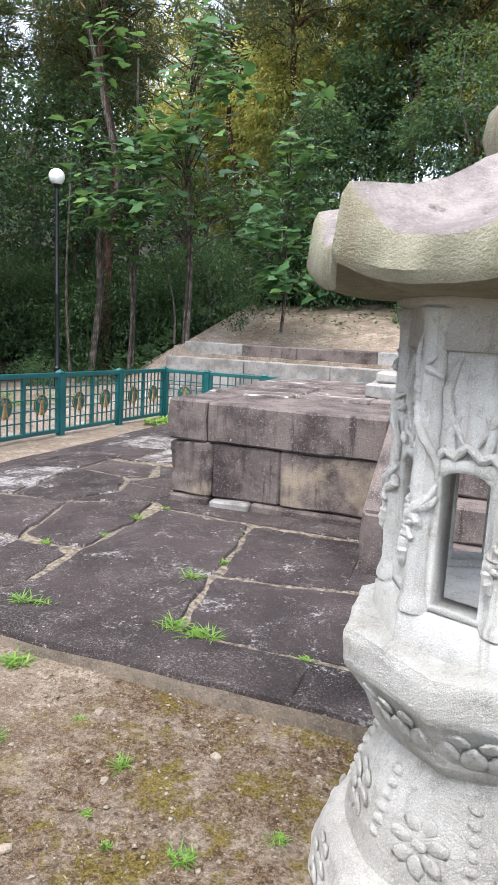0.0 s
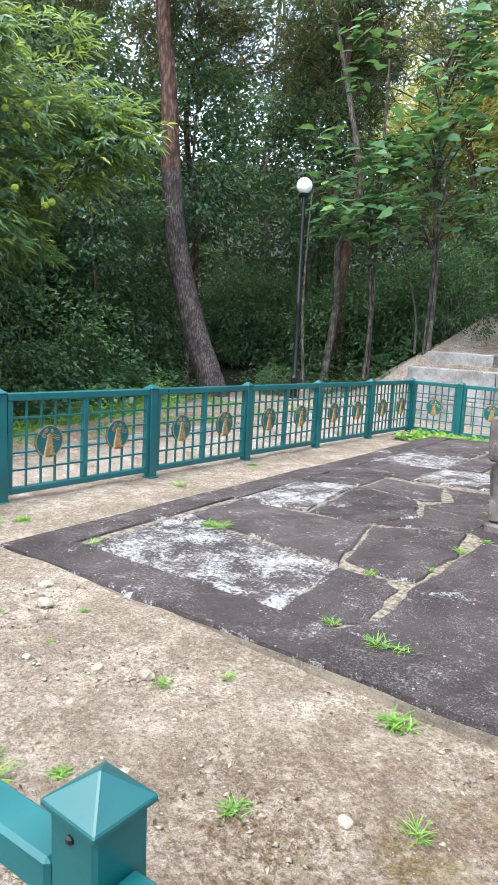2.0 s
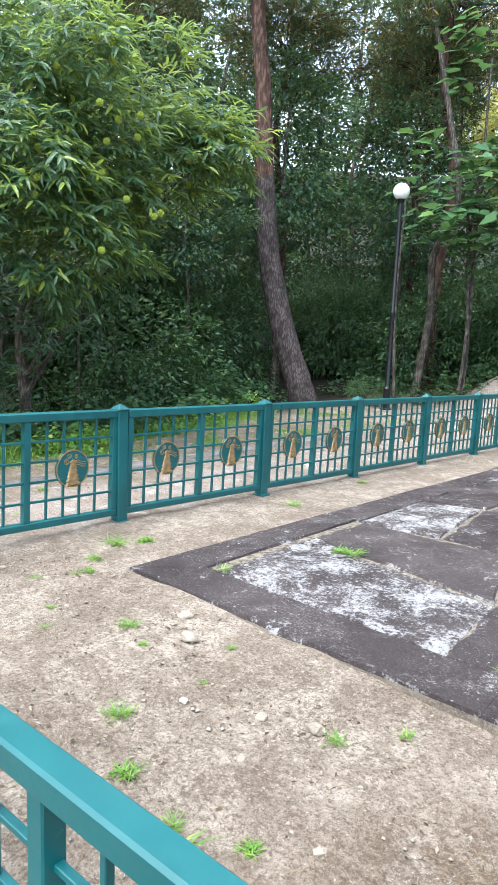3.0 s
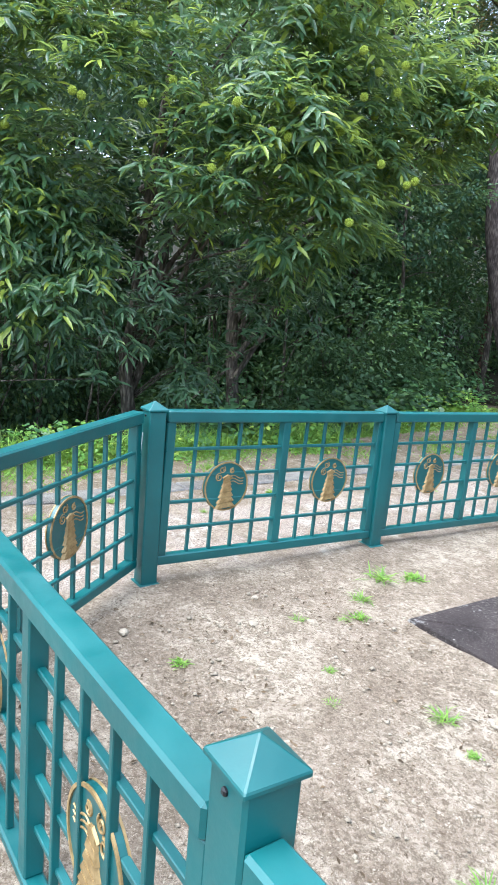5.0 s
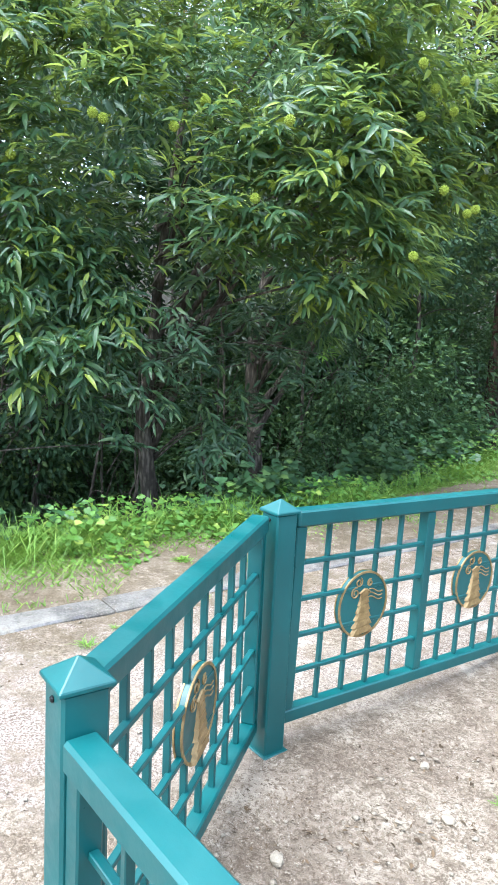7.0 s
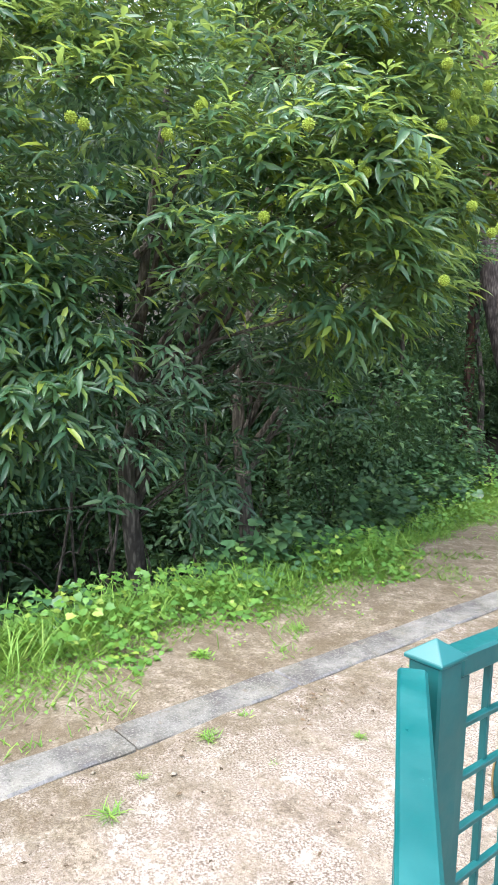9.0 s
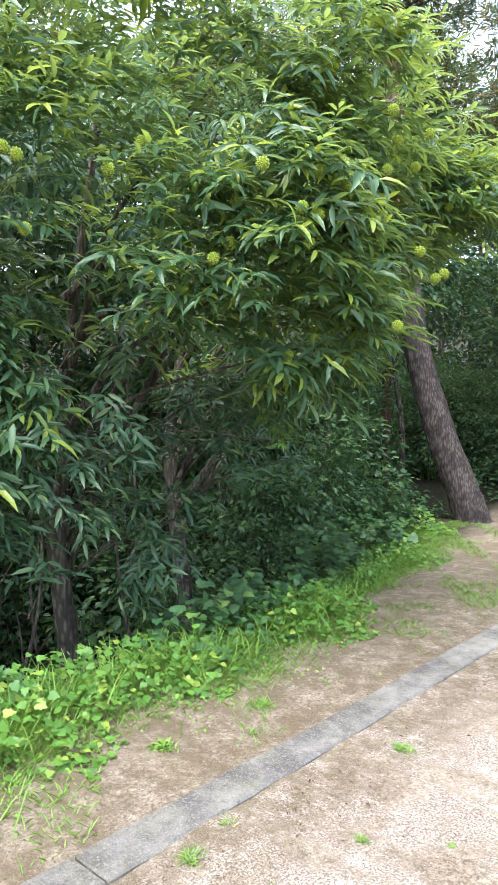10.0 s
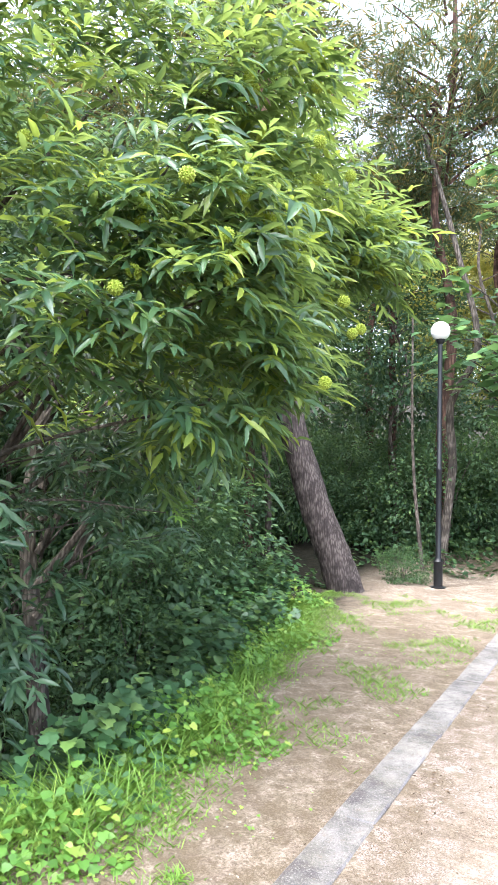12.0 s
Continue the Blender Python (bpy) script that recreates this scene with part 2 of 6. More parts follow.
def make_slab(name, white):
    """Dark, lichen-spotted paving stone; white: how much pale lichen covers it."""
    k = Mat(name, 0.88, 0, 0.18)
    rnd = k.object_random()
    mid = k.noise(6, 7, 0.7)
    base = k.mix(k.ramp(k.noise(1.6, 5), 0.3, 0.7), (0.020, 0.0155, 0.0165), (0.064, 0.050, 0.050))
    base = k.mix(k.math("MULTIPLY", k.ramp(k.noise(95, 4, 0.85), 0.52, 0.62), 0.40), base, (0.150, 0.128, 0.122))
    base = k.mix(k.math("MULTIPLY", k.ramp(k.noise(60, 5, 0.8), 0.54, 0.66), 0.75), base, (0.014, 0.011, 0.012))
    base = k.mix(k.math("MULTIPLY", k.math("MULTIPLY", k.ramp(k.noise(120, 3, 0.75), 0.63, 0.67), k.ramp(k.noise(2.0, 4), 0.36, 0.56)), 0.9), base, (0.40, 0.37, 0.35))
    base = k.mix(k.math("MULTIPLY", rnd, 0.25), base, (0.085, 0.068, 0.066))
    crust = k.math("MULTIPLY", k.ramp(k.noise(85, 4, 0.8), 0.48, 0.64), k.ramp(k.noise(2.4, 6, 0.75, distortion=0.8), 0.46, 0.66))
    base = k.mix(crust, base, (0.20, 0.175, 0.165))
    base = k.mix(k.math("MULTIPLY", k.ramp(k.noise(7, 8, 0.8, distortion=1.2), 0.60, 0.66), 0.7), base, (0.26, 0.24, 0.225))
    fine_ = k.math("ADD", k.math("MULTIPLY", k.noise(38, 8, 0.85), 0.6), k.math("MULTIPLY", k.noise(4, 7, 0.75, distortion=0.5), 0.5))
    patch = k.ramp(k.math("ADD", fine_, white), 0.60, 0.68)
    base = k.mix(k.math("MULTIPLY", patch, 0.8), base, (0.40, 0.385, 0.38))
    spots = k.ramp(k.voronoi(16), 0.13, 0.07)
    base = k.mix(k.math("MULTIPLY", spots, k.ramp(k.noise(3.1), 0.52, 0.62)), base, (0.46, 0.43, 0.40))
    k.color(base)
    k.bump(k.math("ADD", mid, k.math("MULTIPLY", k.noise(80, 5, 0.8), 0.9)), 1.0, 0.016)
    return k.m


def make_wall_stone(name="masonry_stone", tan=0.0, flakes=0.0):
    """Weathered purple-brown masonry with dark streaks; tan: how much of it is pale tan stone."""
    k = Mat(name, 0.9, 0, 0.2)
    rnd = k.object_random()
    big = k.noise(2.2, 5, 0.65)
    c = k.mix(k.ramp(big, 0.36, 0.62), (0.042, 0.033, 0.034), (0.150, 0.122, 0.113))
    c = k.mix(k.ramp(k.math("ADD", k.math("MULTIPLY", rnd, 0.2), k.math("ADD", k.noise(1.5, 4, 0.7), tan)), 0.80, 1.0), c, (0.30, 0.245, 0.185))
    stretch = k.node("ShaderNodeMapping", Scale=(9.0, 9.0, 1.2))
    k.t.links.new(k.coord, stretch.inputs["Vector"])
    c = k.mix(k.ramp(k.noise(1.0, 5, 0.7, stretch.outputs[0]), 0.52, 0.70), c, (0.048, 0.036, 0.037))
    c = k.mix(k.ramp(k.noise(95, 3, 0.75), 0.54, 0.70), c, (0.27, 0.235, 0.21))
    c = k.mix(k.ramp(k.math("SUBTRACT", k.noise(11, 8, 0.75), 0.02), 0.62, 0.69), c, (0.42, 0.39, 0.36))
    c = k.mix(k.math("MULTIPLY", k.ramp(k.noise(55, 6, 0.85), 0.55, 0.66), 0.7), c, (0.032, 0.024, 0.025))
    if flakes:
        lay = k.node("ShaderNodeMapping", Scale=(1.6, 5.0, 5.0))
        k.t.links.new(k.coord, lay.inputs["Vector"])
        c = k.mix(k.ramp(k.noise(1.6, 9, 0.78, lay.outputs[0], 0.8), 0.60 - flakes, 0.66 - flakes), c, (0.36, 0.335, 0.32))
    k.color(c)
    k.bump(k.math("ADD", k.noise(14, 7, 0.7), k.math("MULTIPLY", k.noise(110, 3), 0.5)), 0.6, 0.015)
    return k.m


def make_granite(name, light, dark, moss=0.0, grain=320.0, relief=0.6):
    k = Mat(name, 0.85, 0, 0.35)
    c = k.mix(k.ramp(k.noise(2.5, 6, 0.7), 0.32, 0.68), dark, light)
    c = k.mix(k.math("MULTIPLY", k.ramp(k.noise(grain, 2, 0.7), 0.48, 0.72), 0.6), c, tuple(min(1.0, v * 1.3) for v in light))
    c = k.mix(k.math("MULTIPLY", k.ramp(k.noise(grain * 1.3, 2, 0.7), 0.56, 0.74), 0.7), c, tuple(v * 0.6 for v in dark))
    if moss:
        c = k.mix(k.math("MULTIPLY", k.ramp(k.noise(4.0, 7, 0.75), 0.40, 0.66), moss), c, (0.28, 0.25, 0.14))
        stretch = k.node("ShaderNodeMapping", Scale=(14.0, 14.0, 1.0))
        k.t.links.new(k.coord, stretch.inputs["Vector"])
        c = k.mix(k.math("MULTIPLY", k.ramp(k.noise(1.0, 5, 0.7, stretch.outputs[0]), 0.55, 0.75), 0.6), c, (0.17, 0.12, 0.085))
    c = k.mix(k.math("MULTIPLY", k.ramp(k.noise(22, 8, 0.85), 0.52, 0.62), 0.42), c, tuple(v * 0.45 for v in dark))
    k.color(c)
    k.bump(k.math("ADD", k.noise(40, 8, 0.85), k.math("MULTIPLY", k.noise(min(grain, 190), 2), 0.6)), relief, 0.012)
    return k.m


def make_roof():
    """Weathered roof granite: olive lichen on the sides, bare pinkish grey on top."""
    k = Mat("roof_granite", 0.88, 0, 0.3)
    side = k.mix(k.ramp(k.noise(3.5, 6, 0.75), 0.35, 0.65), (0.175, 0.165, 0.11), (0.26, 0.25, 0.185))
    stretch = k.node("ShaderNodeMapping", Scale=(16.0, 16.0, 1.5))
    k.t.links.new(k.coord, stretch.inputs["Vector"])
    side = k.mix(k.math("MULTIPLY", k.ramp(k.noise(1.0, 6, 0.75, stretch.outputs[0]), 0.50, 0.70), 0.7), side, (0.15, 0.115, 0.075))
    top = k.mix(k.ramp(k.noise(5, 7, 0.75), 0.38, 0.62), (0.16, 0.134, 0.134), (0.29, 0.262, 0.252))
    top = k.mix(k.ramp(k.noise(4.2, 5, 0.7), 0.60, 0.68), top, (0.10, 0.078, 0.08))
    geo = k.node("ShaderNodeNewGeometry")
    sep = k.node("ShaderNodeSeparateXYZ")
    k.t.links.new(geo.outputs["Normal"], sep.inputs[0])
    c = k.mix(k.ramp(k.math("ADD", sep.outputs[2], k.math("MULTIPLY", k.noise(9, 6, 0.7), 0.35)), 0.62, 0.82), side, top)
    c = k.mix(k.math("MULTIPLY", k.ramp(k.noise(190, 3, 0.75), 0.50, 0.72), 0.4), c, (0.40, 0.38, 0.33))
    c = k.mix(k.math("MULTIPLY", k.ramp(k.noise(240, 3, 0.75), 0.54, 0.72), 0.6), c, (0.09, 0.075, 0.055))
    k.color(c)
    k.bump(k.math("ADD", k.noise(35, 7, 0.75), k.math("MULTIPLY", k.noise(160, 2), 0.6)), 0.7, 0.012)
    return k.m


def make_paint():
    k = Mat("teal_paint", 0.34, 0, 0.6)
    c = k.mix(k.ramp(k.noise(3.0, 5), 0.3, 0.7), (0.003, 0.066, 0.070), (0.005, 0.092, 0.096))
    c = k.mix(k.ramp(k.noise(26, 8, 0.8), 0.66, 0.72), c, (0.07, 0.19, 0.185))
    k.color(c)
    k.put(k.b.inputs["Roughness"], k.ramp(k.noise(12, 5), -0.6, 1.9))
    k.bump(k.noise(60, 3), 0.08, 0.004)
    return k.m


def make_bronze():
    k = Mat("gold_relief", 0.5, 0.35, 0.5)
    k.color(k.mix(k.ramp(k.noise(30, 5), 0.35, 0.7), (0.22, 0.145, 0.06), (0.36, 0.25, 0.115)))
    return k.m


def make_leaf(name, dark, light, young, shine=0.42, trans=0.3, spec=0.5):
    k = Mat(name, shine, 0, spec)
    r = k.island_random()
    c = k.mix(k.ramp(r, 0.0, 0.8), dark, light)
    c = k.mix(k.ramp(r, 0.76, 1.0), c, young)
    c = k.mix(k.math("MULTIPLY", k.noise(1.3, 3), 0.5), c, dark)
    k.color(c)
    out = k.t.nodes["Material Output"]
    tr = k.node("ShaderNodeBsdfTranslucent")
    k.t.links.new(k.mix(0.48, c, young), tr.inputs["Color"])
    mx = k.node("ShaderNodeMixShader", Fac=trans)
    k.t.links.new(k.b.outputs[0], mx.inputs[1])
    k.t.links.new(tr.outputs[0], mx.inputs[2])
    k.t.links.new(mx.outputs[0], out.inputs["Surface"])
    return k.m


def make_bark(name, dark, light, scale=1.0):
    k = Mat(name, 0.92, 0, 0.2)
    stretch = k.node("ShaderNodeMapping", Scale=(22.0 * scale, 22.0 * scale, 5.0 * scale))
    k.t.links.new(k.coord, stretch.inputs["Vector"])
    cracks = k.voronoi(1.0, stretch.outputs[0])
    c = k.mix(k.ramp(cracks, 0.25, 0.7), light, dark)
    c = k.mix(k.ramp(k.noise(5, 5), 0.4, 0.7), c, tuple(v * 0.6 for v in dark))
    k.color(c)
    k.bump(k.math("MULTIPLY", cracks, -1.0), 0.8, 0.02)
    return k.m


def plain(name, c, rough=0.6, metal=0.0, var=0.25, scale=20):
    k = Mat(name, rough, metal)
    k.color(k.mix(k.ramp(k.noise(scale, 5), 0.3, 0.7), tuple(v * (1 - var) for v in c), c))
    k.bump(k.noise(scale * 3, 3), 0.1, 0.004)
    return k.m


M_GROUND = make_ground()
M_SLAB = make_slab("paving_stone", 0.0)
M_LICHEN = make_slab("lichen_paving_stone", 0.074)
M_WORN = make_slab("worn_slab_edge", 0.05)
M_SOILED = make_granite("soil_splashed_stone", (0.30, 0.245, 0.19), (0.12, 0.097, 0.080), 0.0, 90.0, 0.9)
M_WALL = make_wall_stone()
M_DECK = make_wall_stone("flaking_deck_stone", 0.0, 0.06)
M_PILASTER = make_wall_stone("pale_corner_stone", 0.12)
M_TAN = make_wall_stone("tan_masonry_stone", 0.36)
M_ROOFSTONE = make_roof()
M_LANTERN = make_granite("pale_granite", (0.65, 0.645, 0.625), (0.44, 0.425, 0.405), 0.18, 260.0, 0.8)
M_PEDESTAL = make_granite("rough_granite", (0.64, 0.63, 0.60), (0.42, 0.405, 0.38), 0.16, 190.0, 1.0)
M_STEP = make_granite("retaining_granite", (0.33, 0.32, 0.315), (0.13, 0.118, 0.115), 0.15)
M_KERB = make_granite("kerb_granite", (0.260, 0.245, 0.228), (0.078, 0.070, 0.070), 0.12, 110.0, 1.0)
M_KERBEDGE = make_granite("chipped_kerb_edge", (0.20, 0.19, 0.19), (0.10, 0.092, 0.095), 0.0, 60.0)
M_PAINT = make_paint()
M_GOLD = make_bronze()
M_CHEST = make_leaf("chestnut_leaf", (0.037, 0.096, 0.058), (0.104, 0.202, 0.092), (0.42, 0.50, 0.07), 0.30, 0.50, 0.55)
# Chestnut leaf again, darker: shade in and under the crowns put into colour.
M_SHADE = make_leaf("chestnut_leaf_shaded", (0.030, 0.074, 0.040), (0.078, 0.145, 0.072), (0.17, 0.25, 0.09), 0.36, 0.3, 0.5)
M_UNDER = make_leaf("understorey_leaf", (0.030, 0.074, 0.036), (0.078, 0.150, 0.062), (0.16, 0.25, 0.07), 0.52, 0.38, 0.35)
# Darker than the understorey leaf: shade of the back trees put into colour.
M_FOREST_SHADED = make_leaf("shaded_forest_leaf", (0.022, 0.060, 0.036), (0.062, 0.130, 0.062), (0.18, 0.25, 0.07), 0.55, 0.38, 0.3)
M_BROAD = make_leaf("broad_leaf", (0.042, 0.108, 0.046), (0.088, 0.190, 0.072), (0.20, 0.33, 0.08), 0.42, 0.35)
# Warm sunlight on the hill's upper trees is put into this leaf colour.
M_SUNNY = make_leaf("sunlit_yellow_leaf", (0.22, 0.29, 0.07), (0.42, 0.44, 0.11), (0.60, 0.50, 0.15), 0.5, 0.6)
M_NEEDLE = make_leaf("pine_needle", (0.030, 0.075, 0.035), (0.065, 0.120, 0.050), (0.34, 0.23, 0.06), 0.6, 0.25, 0.25)
M_GRASS = make_leaf("grass_blade", (0.10, 0.22, 0.03), (0.19, 0.36, 0.05), (0.34, 0.46, 0.09), 0.5, 0.4)
M_HERB = make_leaf("herb_leaf", (0.075, 0.19, 0.035), (0.15, 0.31, 0.055), (0.38, 0.46, 0.08), 0.5, 0.4)
M_LITTER = make_leaf("dry_litter", (0.045, 0.030, 0.018), (0.17, 0.115, 0.07), (0.42, 0.36, 0.28), 0.8, 0.1, 0.2)
M_MOSS = make_leaf("moss_blade", (0.045, 0.045, 0.012), (0.11, 0.105, 0.025), (0.19, 0.20, 0.04), 0.8, 0.2, 0.2)
M_PINEBARK = make_bark("pine_bark", (0.038, 0.030, 0.029), (0.098, 0.082, 0.077), 1.7)
M_REDBARK = make_bark("red_pine_bark", (0.055, 0.032, 0.025), (0.14, 0.082, 0.060))
M_BARK = make_bark("grey_bark", (0.062, 0.052, 0.044), (0.165, 0.140, 0.120), 1.6)
M_BURR = plain("chestnut_burr_green", (0.31, 0.39, 0.05), 0.7, 0, 0.35, 60)
M_BLACK = plain("black_metal", (0.016, 0.017, 0.02), 0.4, 0.3)
M_GLOBE = plain("white_globe", (0.82, 0.83, 0.84), 0.25, 0, 0.05)
M_PEBBLE = make_granite("pebble_stone", (0.38, 0.33, 0.265), (0.21, 0.17, 0.13))


# ---- ground ----
def spaced(lo, hi, fine_lo, fine_hi, step):
    mid = np.arange(fine_lo, fine_hi + 1e-6, step)
    def grow(start, end):
        out, s, v = [], step, start
        while abs(v - start) < abs(end - start):
            s *= 1.22
            v = v + s * np.sign(end - start)
            out.append(v)
        return out
    return np.array(sorted(grow(fine_lo, lo)) + list(mid) + grow(fine_hi, hi))


gx = spaced(-400, 400, -12, 3, 0.10)
gy = spaced(-400, 400, -2.5, 18, 0.10)
GX, GY = np.meshgrid(gx, gy)
GZ = land(GX, GY)
for i in range(GX.shape[0]):
    if abs(gy[i]) < 30:
        for j in range(GX.shape[1]):
            if abs(gx[j]) < 30:
                GZ[i, j] += 0.014 * noise.fractal(Vector((gx[j] * 2.2, gy[i] * 2.2, 0)), 0.9, 2.0, 4)
rows, cols = GX.shape
idx = np.arange(rows * cols).reshape(rows, cols)
quads = np.stack([idx[:-1, :-1], idx[:-1, 1:], idx[1:, 1:], idx[1:, :-1]], axis=-1).reshape(-1, 4)
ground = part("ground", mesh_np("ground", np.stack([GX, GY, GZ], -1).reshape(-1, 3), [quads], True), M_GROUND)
tagged(ground, "sandy trodden earth with moss patches and forest soil", "ground", kind="structure")


# ---- fence ----
CAP = 0.05


def cap_mesh():
    if "cap" not in BOXES:
        bm = bmesh.new()
        a, h = 0.054, 0.022
        low = [bm.verts.new((sx * a, sy * a, 0)) for sx, sy in ((-1, -1), (1, -1), (1, 1), (-1, 1))]
        top = [bm.verts.new((sx * a, sy * a, h * 0.45)) for sx, sy in ((-1, -1), (1, -1), (1, 1), (-1, 1))]
        apex = bm.verts.new((0, 0, CAP))
        for i in range(4):
            j = (i + 1) % 4
            bm.faces.new((low[i], low[j], top[j], top[i]))
            bm.faces.new((top[i], top[j], apex))
        bm.faces.new(low[::-1])
        bmesh.ops.bevel(bm, geom=[e for e in bm.edges], offset=0.002, segments=1, affect="EDGES")
        BOXES["cap"] = mesh_bm(bm, "cap")
    return BOXES["cap"]


def fence_post(x, y, top, turn, label="teal painted square steel fence post with pyramid cap"):
    base = float(land(x, y)) - 0.02
    h = top - CAP - base
    t = thing("fence_post", label, "fence post", "enclosure fence posts", (x, y, base), turn)
    part("shaft", box(0.092, 0.092, h, 0.006), M_PAINT, t)
    part("cap", cap_mesh(), M_PAINT, t, "", Matrix.Translation((0, 0, h)))
    part("foot_plate", box(0.125, 0.115, 0.028, 0.004), M_PAINT, t)
    part("screw", box(0.012, 0.012, 0.012, 0.003), M_BLACK, t, "", Matrix.Translation((0, -0.046, h - 0.03)))
    return t


def ring_mesh(r, w, n=40):
    ang = np.linspace(0, 2 * math.pi, n, endpoint=False)
    prof = [(r + w * 0.5, 0.0085), (r + w * 0.5, 0.0140), (r - w * 0.5, 0.0140), (r - w * 0.5, 0.0085)]
    v = np.array([(p[0] * math.cos(a), p[1], p[0] * math.sin(a)) for a in ang for p in prof])
    f = []
    for i in range(n):
        for k in range(4):
            a, b = i * 4 + k, i * 4 + (k + 1) % 4
            c, d = ((i + 1) % n) * 4 + (k + 1) % 4, ((i + 1) % n) * 4 + k
            f.append((a, b, c, d))
    return mesh_np("ring", v, [np.array(f)], True)


def disc_mesh(r, d):
    bm = bmesh.new()
    bmesh.ops.create_cone(bm, cap_ends=True, segments=40, radius1=r, radius2=r, depth=d)
    bmesh.ops.rotate(bm, verts=bm.verts, matrix=Matrix.Rotation(math.pi / 2, 3, "X"))
    return mesh_bm(bm, "disc")


def tower_mesh(side):
    """A tiered tower in low relief, on the disc's face at side * y."""
    bm = bmesh.new()
    tiers = 6
    for i in range(tiers):
        z0, z1 = -0.124 + i * 0.030, -0.124 + (i + 1) * 0.030 + 0.004
        w0 = 0.064 - i * 0.0080
        pts = [(-w0 * 1.08, z0), (w0 * 1.04, z0 + 0.011), (w0 * 0.62, z1 + 0.004), (-w0 * 0.70, z1 - 0.004)]
        vs = []
        for yy, s in ((0.009, 1.0), (0.016 + 0.0014 * (tiers - i), 0.80)):
            vs.append([bm.verts.new((px * s, side * yy, pz)) for px, pz in pts])
        for a in range(4):
            b = (a + 1) % 4
            bm.faces.new((vs[0][a], vs[0][b], vs[1][b], vs[1][a]))
        bm.faces.new(vs[1])
    bmesh.ops.recalc_face_normals(bm, faces=bm.faces)
    return mesh_bm(bm, "tower")


def curl_mesh(side):
    """Spiral clouds and waves at the tower's top."""
    chunks = []
    def wire(pts, rad):
        v, f = tube_arrays(pts, [rad] * len(pts), 5)
        chunks.append((v, [f]))
    for cx, cz, r0, sgn, turns in ((-0.052, 0.052, 0.024, 1, 1.5), (-0.035, 0.094, 0.020, -1, 1.4), (0.028, 0.086, 0.016, 1, 1.6)):
        pts = []
        for i in range(22):
            u = i / 21
            a = sgn * u * turns * 2 * math.pi + 1.2
            r = r0 * (1 - 0.72 * u)
            pts.append((cx + r * math.cos(a), side * 0.0115, cz + r * math.sin(a)))
        wire(pts, 0.0034)
    for k in range(3):
        pts = [(0.02 + u * 0.085, side * 0.0115, 0.050 - 0.016 * k + 0.010 * math.sin(u * 5 + 0.6)) for u in np.linspace(0, 1, 9)]
        wire(pts, 0.0028)
    wire([(-0.028, side * 0.0115, 0.045), (0.0, side * 0.0115, 0.062), (0.03, side * 0.0115, 0.048)], 0.006)
    v, f = joined(chunks)
    return mesh_np("curl", v, f, True)


MEDAL = {"disc": disc_mesh(0.136, 0.020), "rim": ring_mesh(0.134, 0.0085)}
for s_ in (-1, 1):
    MEDAL[("tower", s_)] = tower_mesh(s_)
    MEDAL[("curl", s_)] = curl_mesh(s_)


def fence_panel(a, b, za, zb, bays=2, clear=0.046, cols=5, label="teal steel lattice fence panel with round tower medallions"):
    """A lattice panel from post a to post b; za, zb: height of its top rail at either end."""
    a, b = Vector((*a, za)), Vector((*b, zb))
    run = Vector((b.x - a.x, b.y - a.y, 0))
    length = run.length - 2 * clear
    start = a + (b - a) * (clear / run.length)
    turn = math.degrees(math.atan2(run.y, run.x))
    drop = math.atan2(zb - za, run.length)
    H, RAIL, DEEP = 0.825, 0.062, 0.068
    t = thing("lattice_fence", label, "fence", "lengths of enclosure fence", (start.x, start.y, start.z - H), turn)
    t.matrix_basis = t.matrix_basis @ Matrix.Rotation(-drop, 4, "Y")
    def bar(name, x0, x1, z0, z1, deep, y=0.0, bev=0.004):
        return part(name, box(x1 - x0, deep, z1 - z0, bev), M_PAINT, t, "", Matrix.Translation(((x0 + x1) / 2, y, z0)))
    bar("top_rail", 0, length, H - RAIL, H, DEEP, 0, 0.007)
    bar("bottom_rail", 0, length, 0, RAIL * 0.85, DEEP * 0.8, 0, 0.006)
    stile = 0.05
    inner = (length - stile * (bays + 1)) / bays
    lo, hi = RAIL * 0.85, H - RAIL
    for i in range(bays + 1):
        bar("stile", i * (inner + stile), i * (inner + stile) + stile, lo, hi, DEEP * 0.75, 0, 0.004)
    for k in range(bays):
        x0 = stile + k * (inner + stile)
        for i in range(1, cols):
            xx = x0 + inner * i / cols
            bar("upright_bar", xx - 0.008, xx + 0.008, lo, hi, 0.020, 0.004, 0.002)
        for i in range(1, 5):
            zz = lo + (hi - lo) * i / 5
            bar("cross_bar", x0, x0 + inner, zz - 0.008, zz + 0.008, 0.020, -0.006, 0.002)
        med = part("medallion", MEDAL["disc"], M_PAINT, t, "round teal plate with a gilt tiered tower",
                   Matrix.Translation((x0 + inner / 2, -0.004, (lo + hi) / 2)))
        for s in (-1, 1):
            part("rim", MEDAL["rim"], M_GOLD, med, "gilt rim", Matrix.Diagonal((1, s, 1, 1)))
            part("tower_relief", MEDAL[("tower", s)], M_GOLD, med, "gilt tiered tower relief")
            part("cloud_relief", MEDAL[("curl", s)], M_GOLD, med, "gilt cloud curls")
    return t


def west_top(y):
    return 0.965 - 0.027 * (y - 1.52)


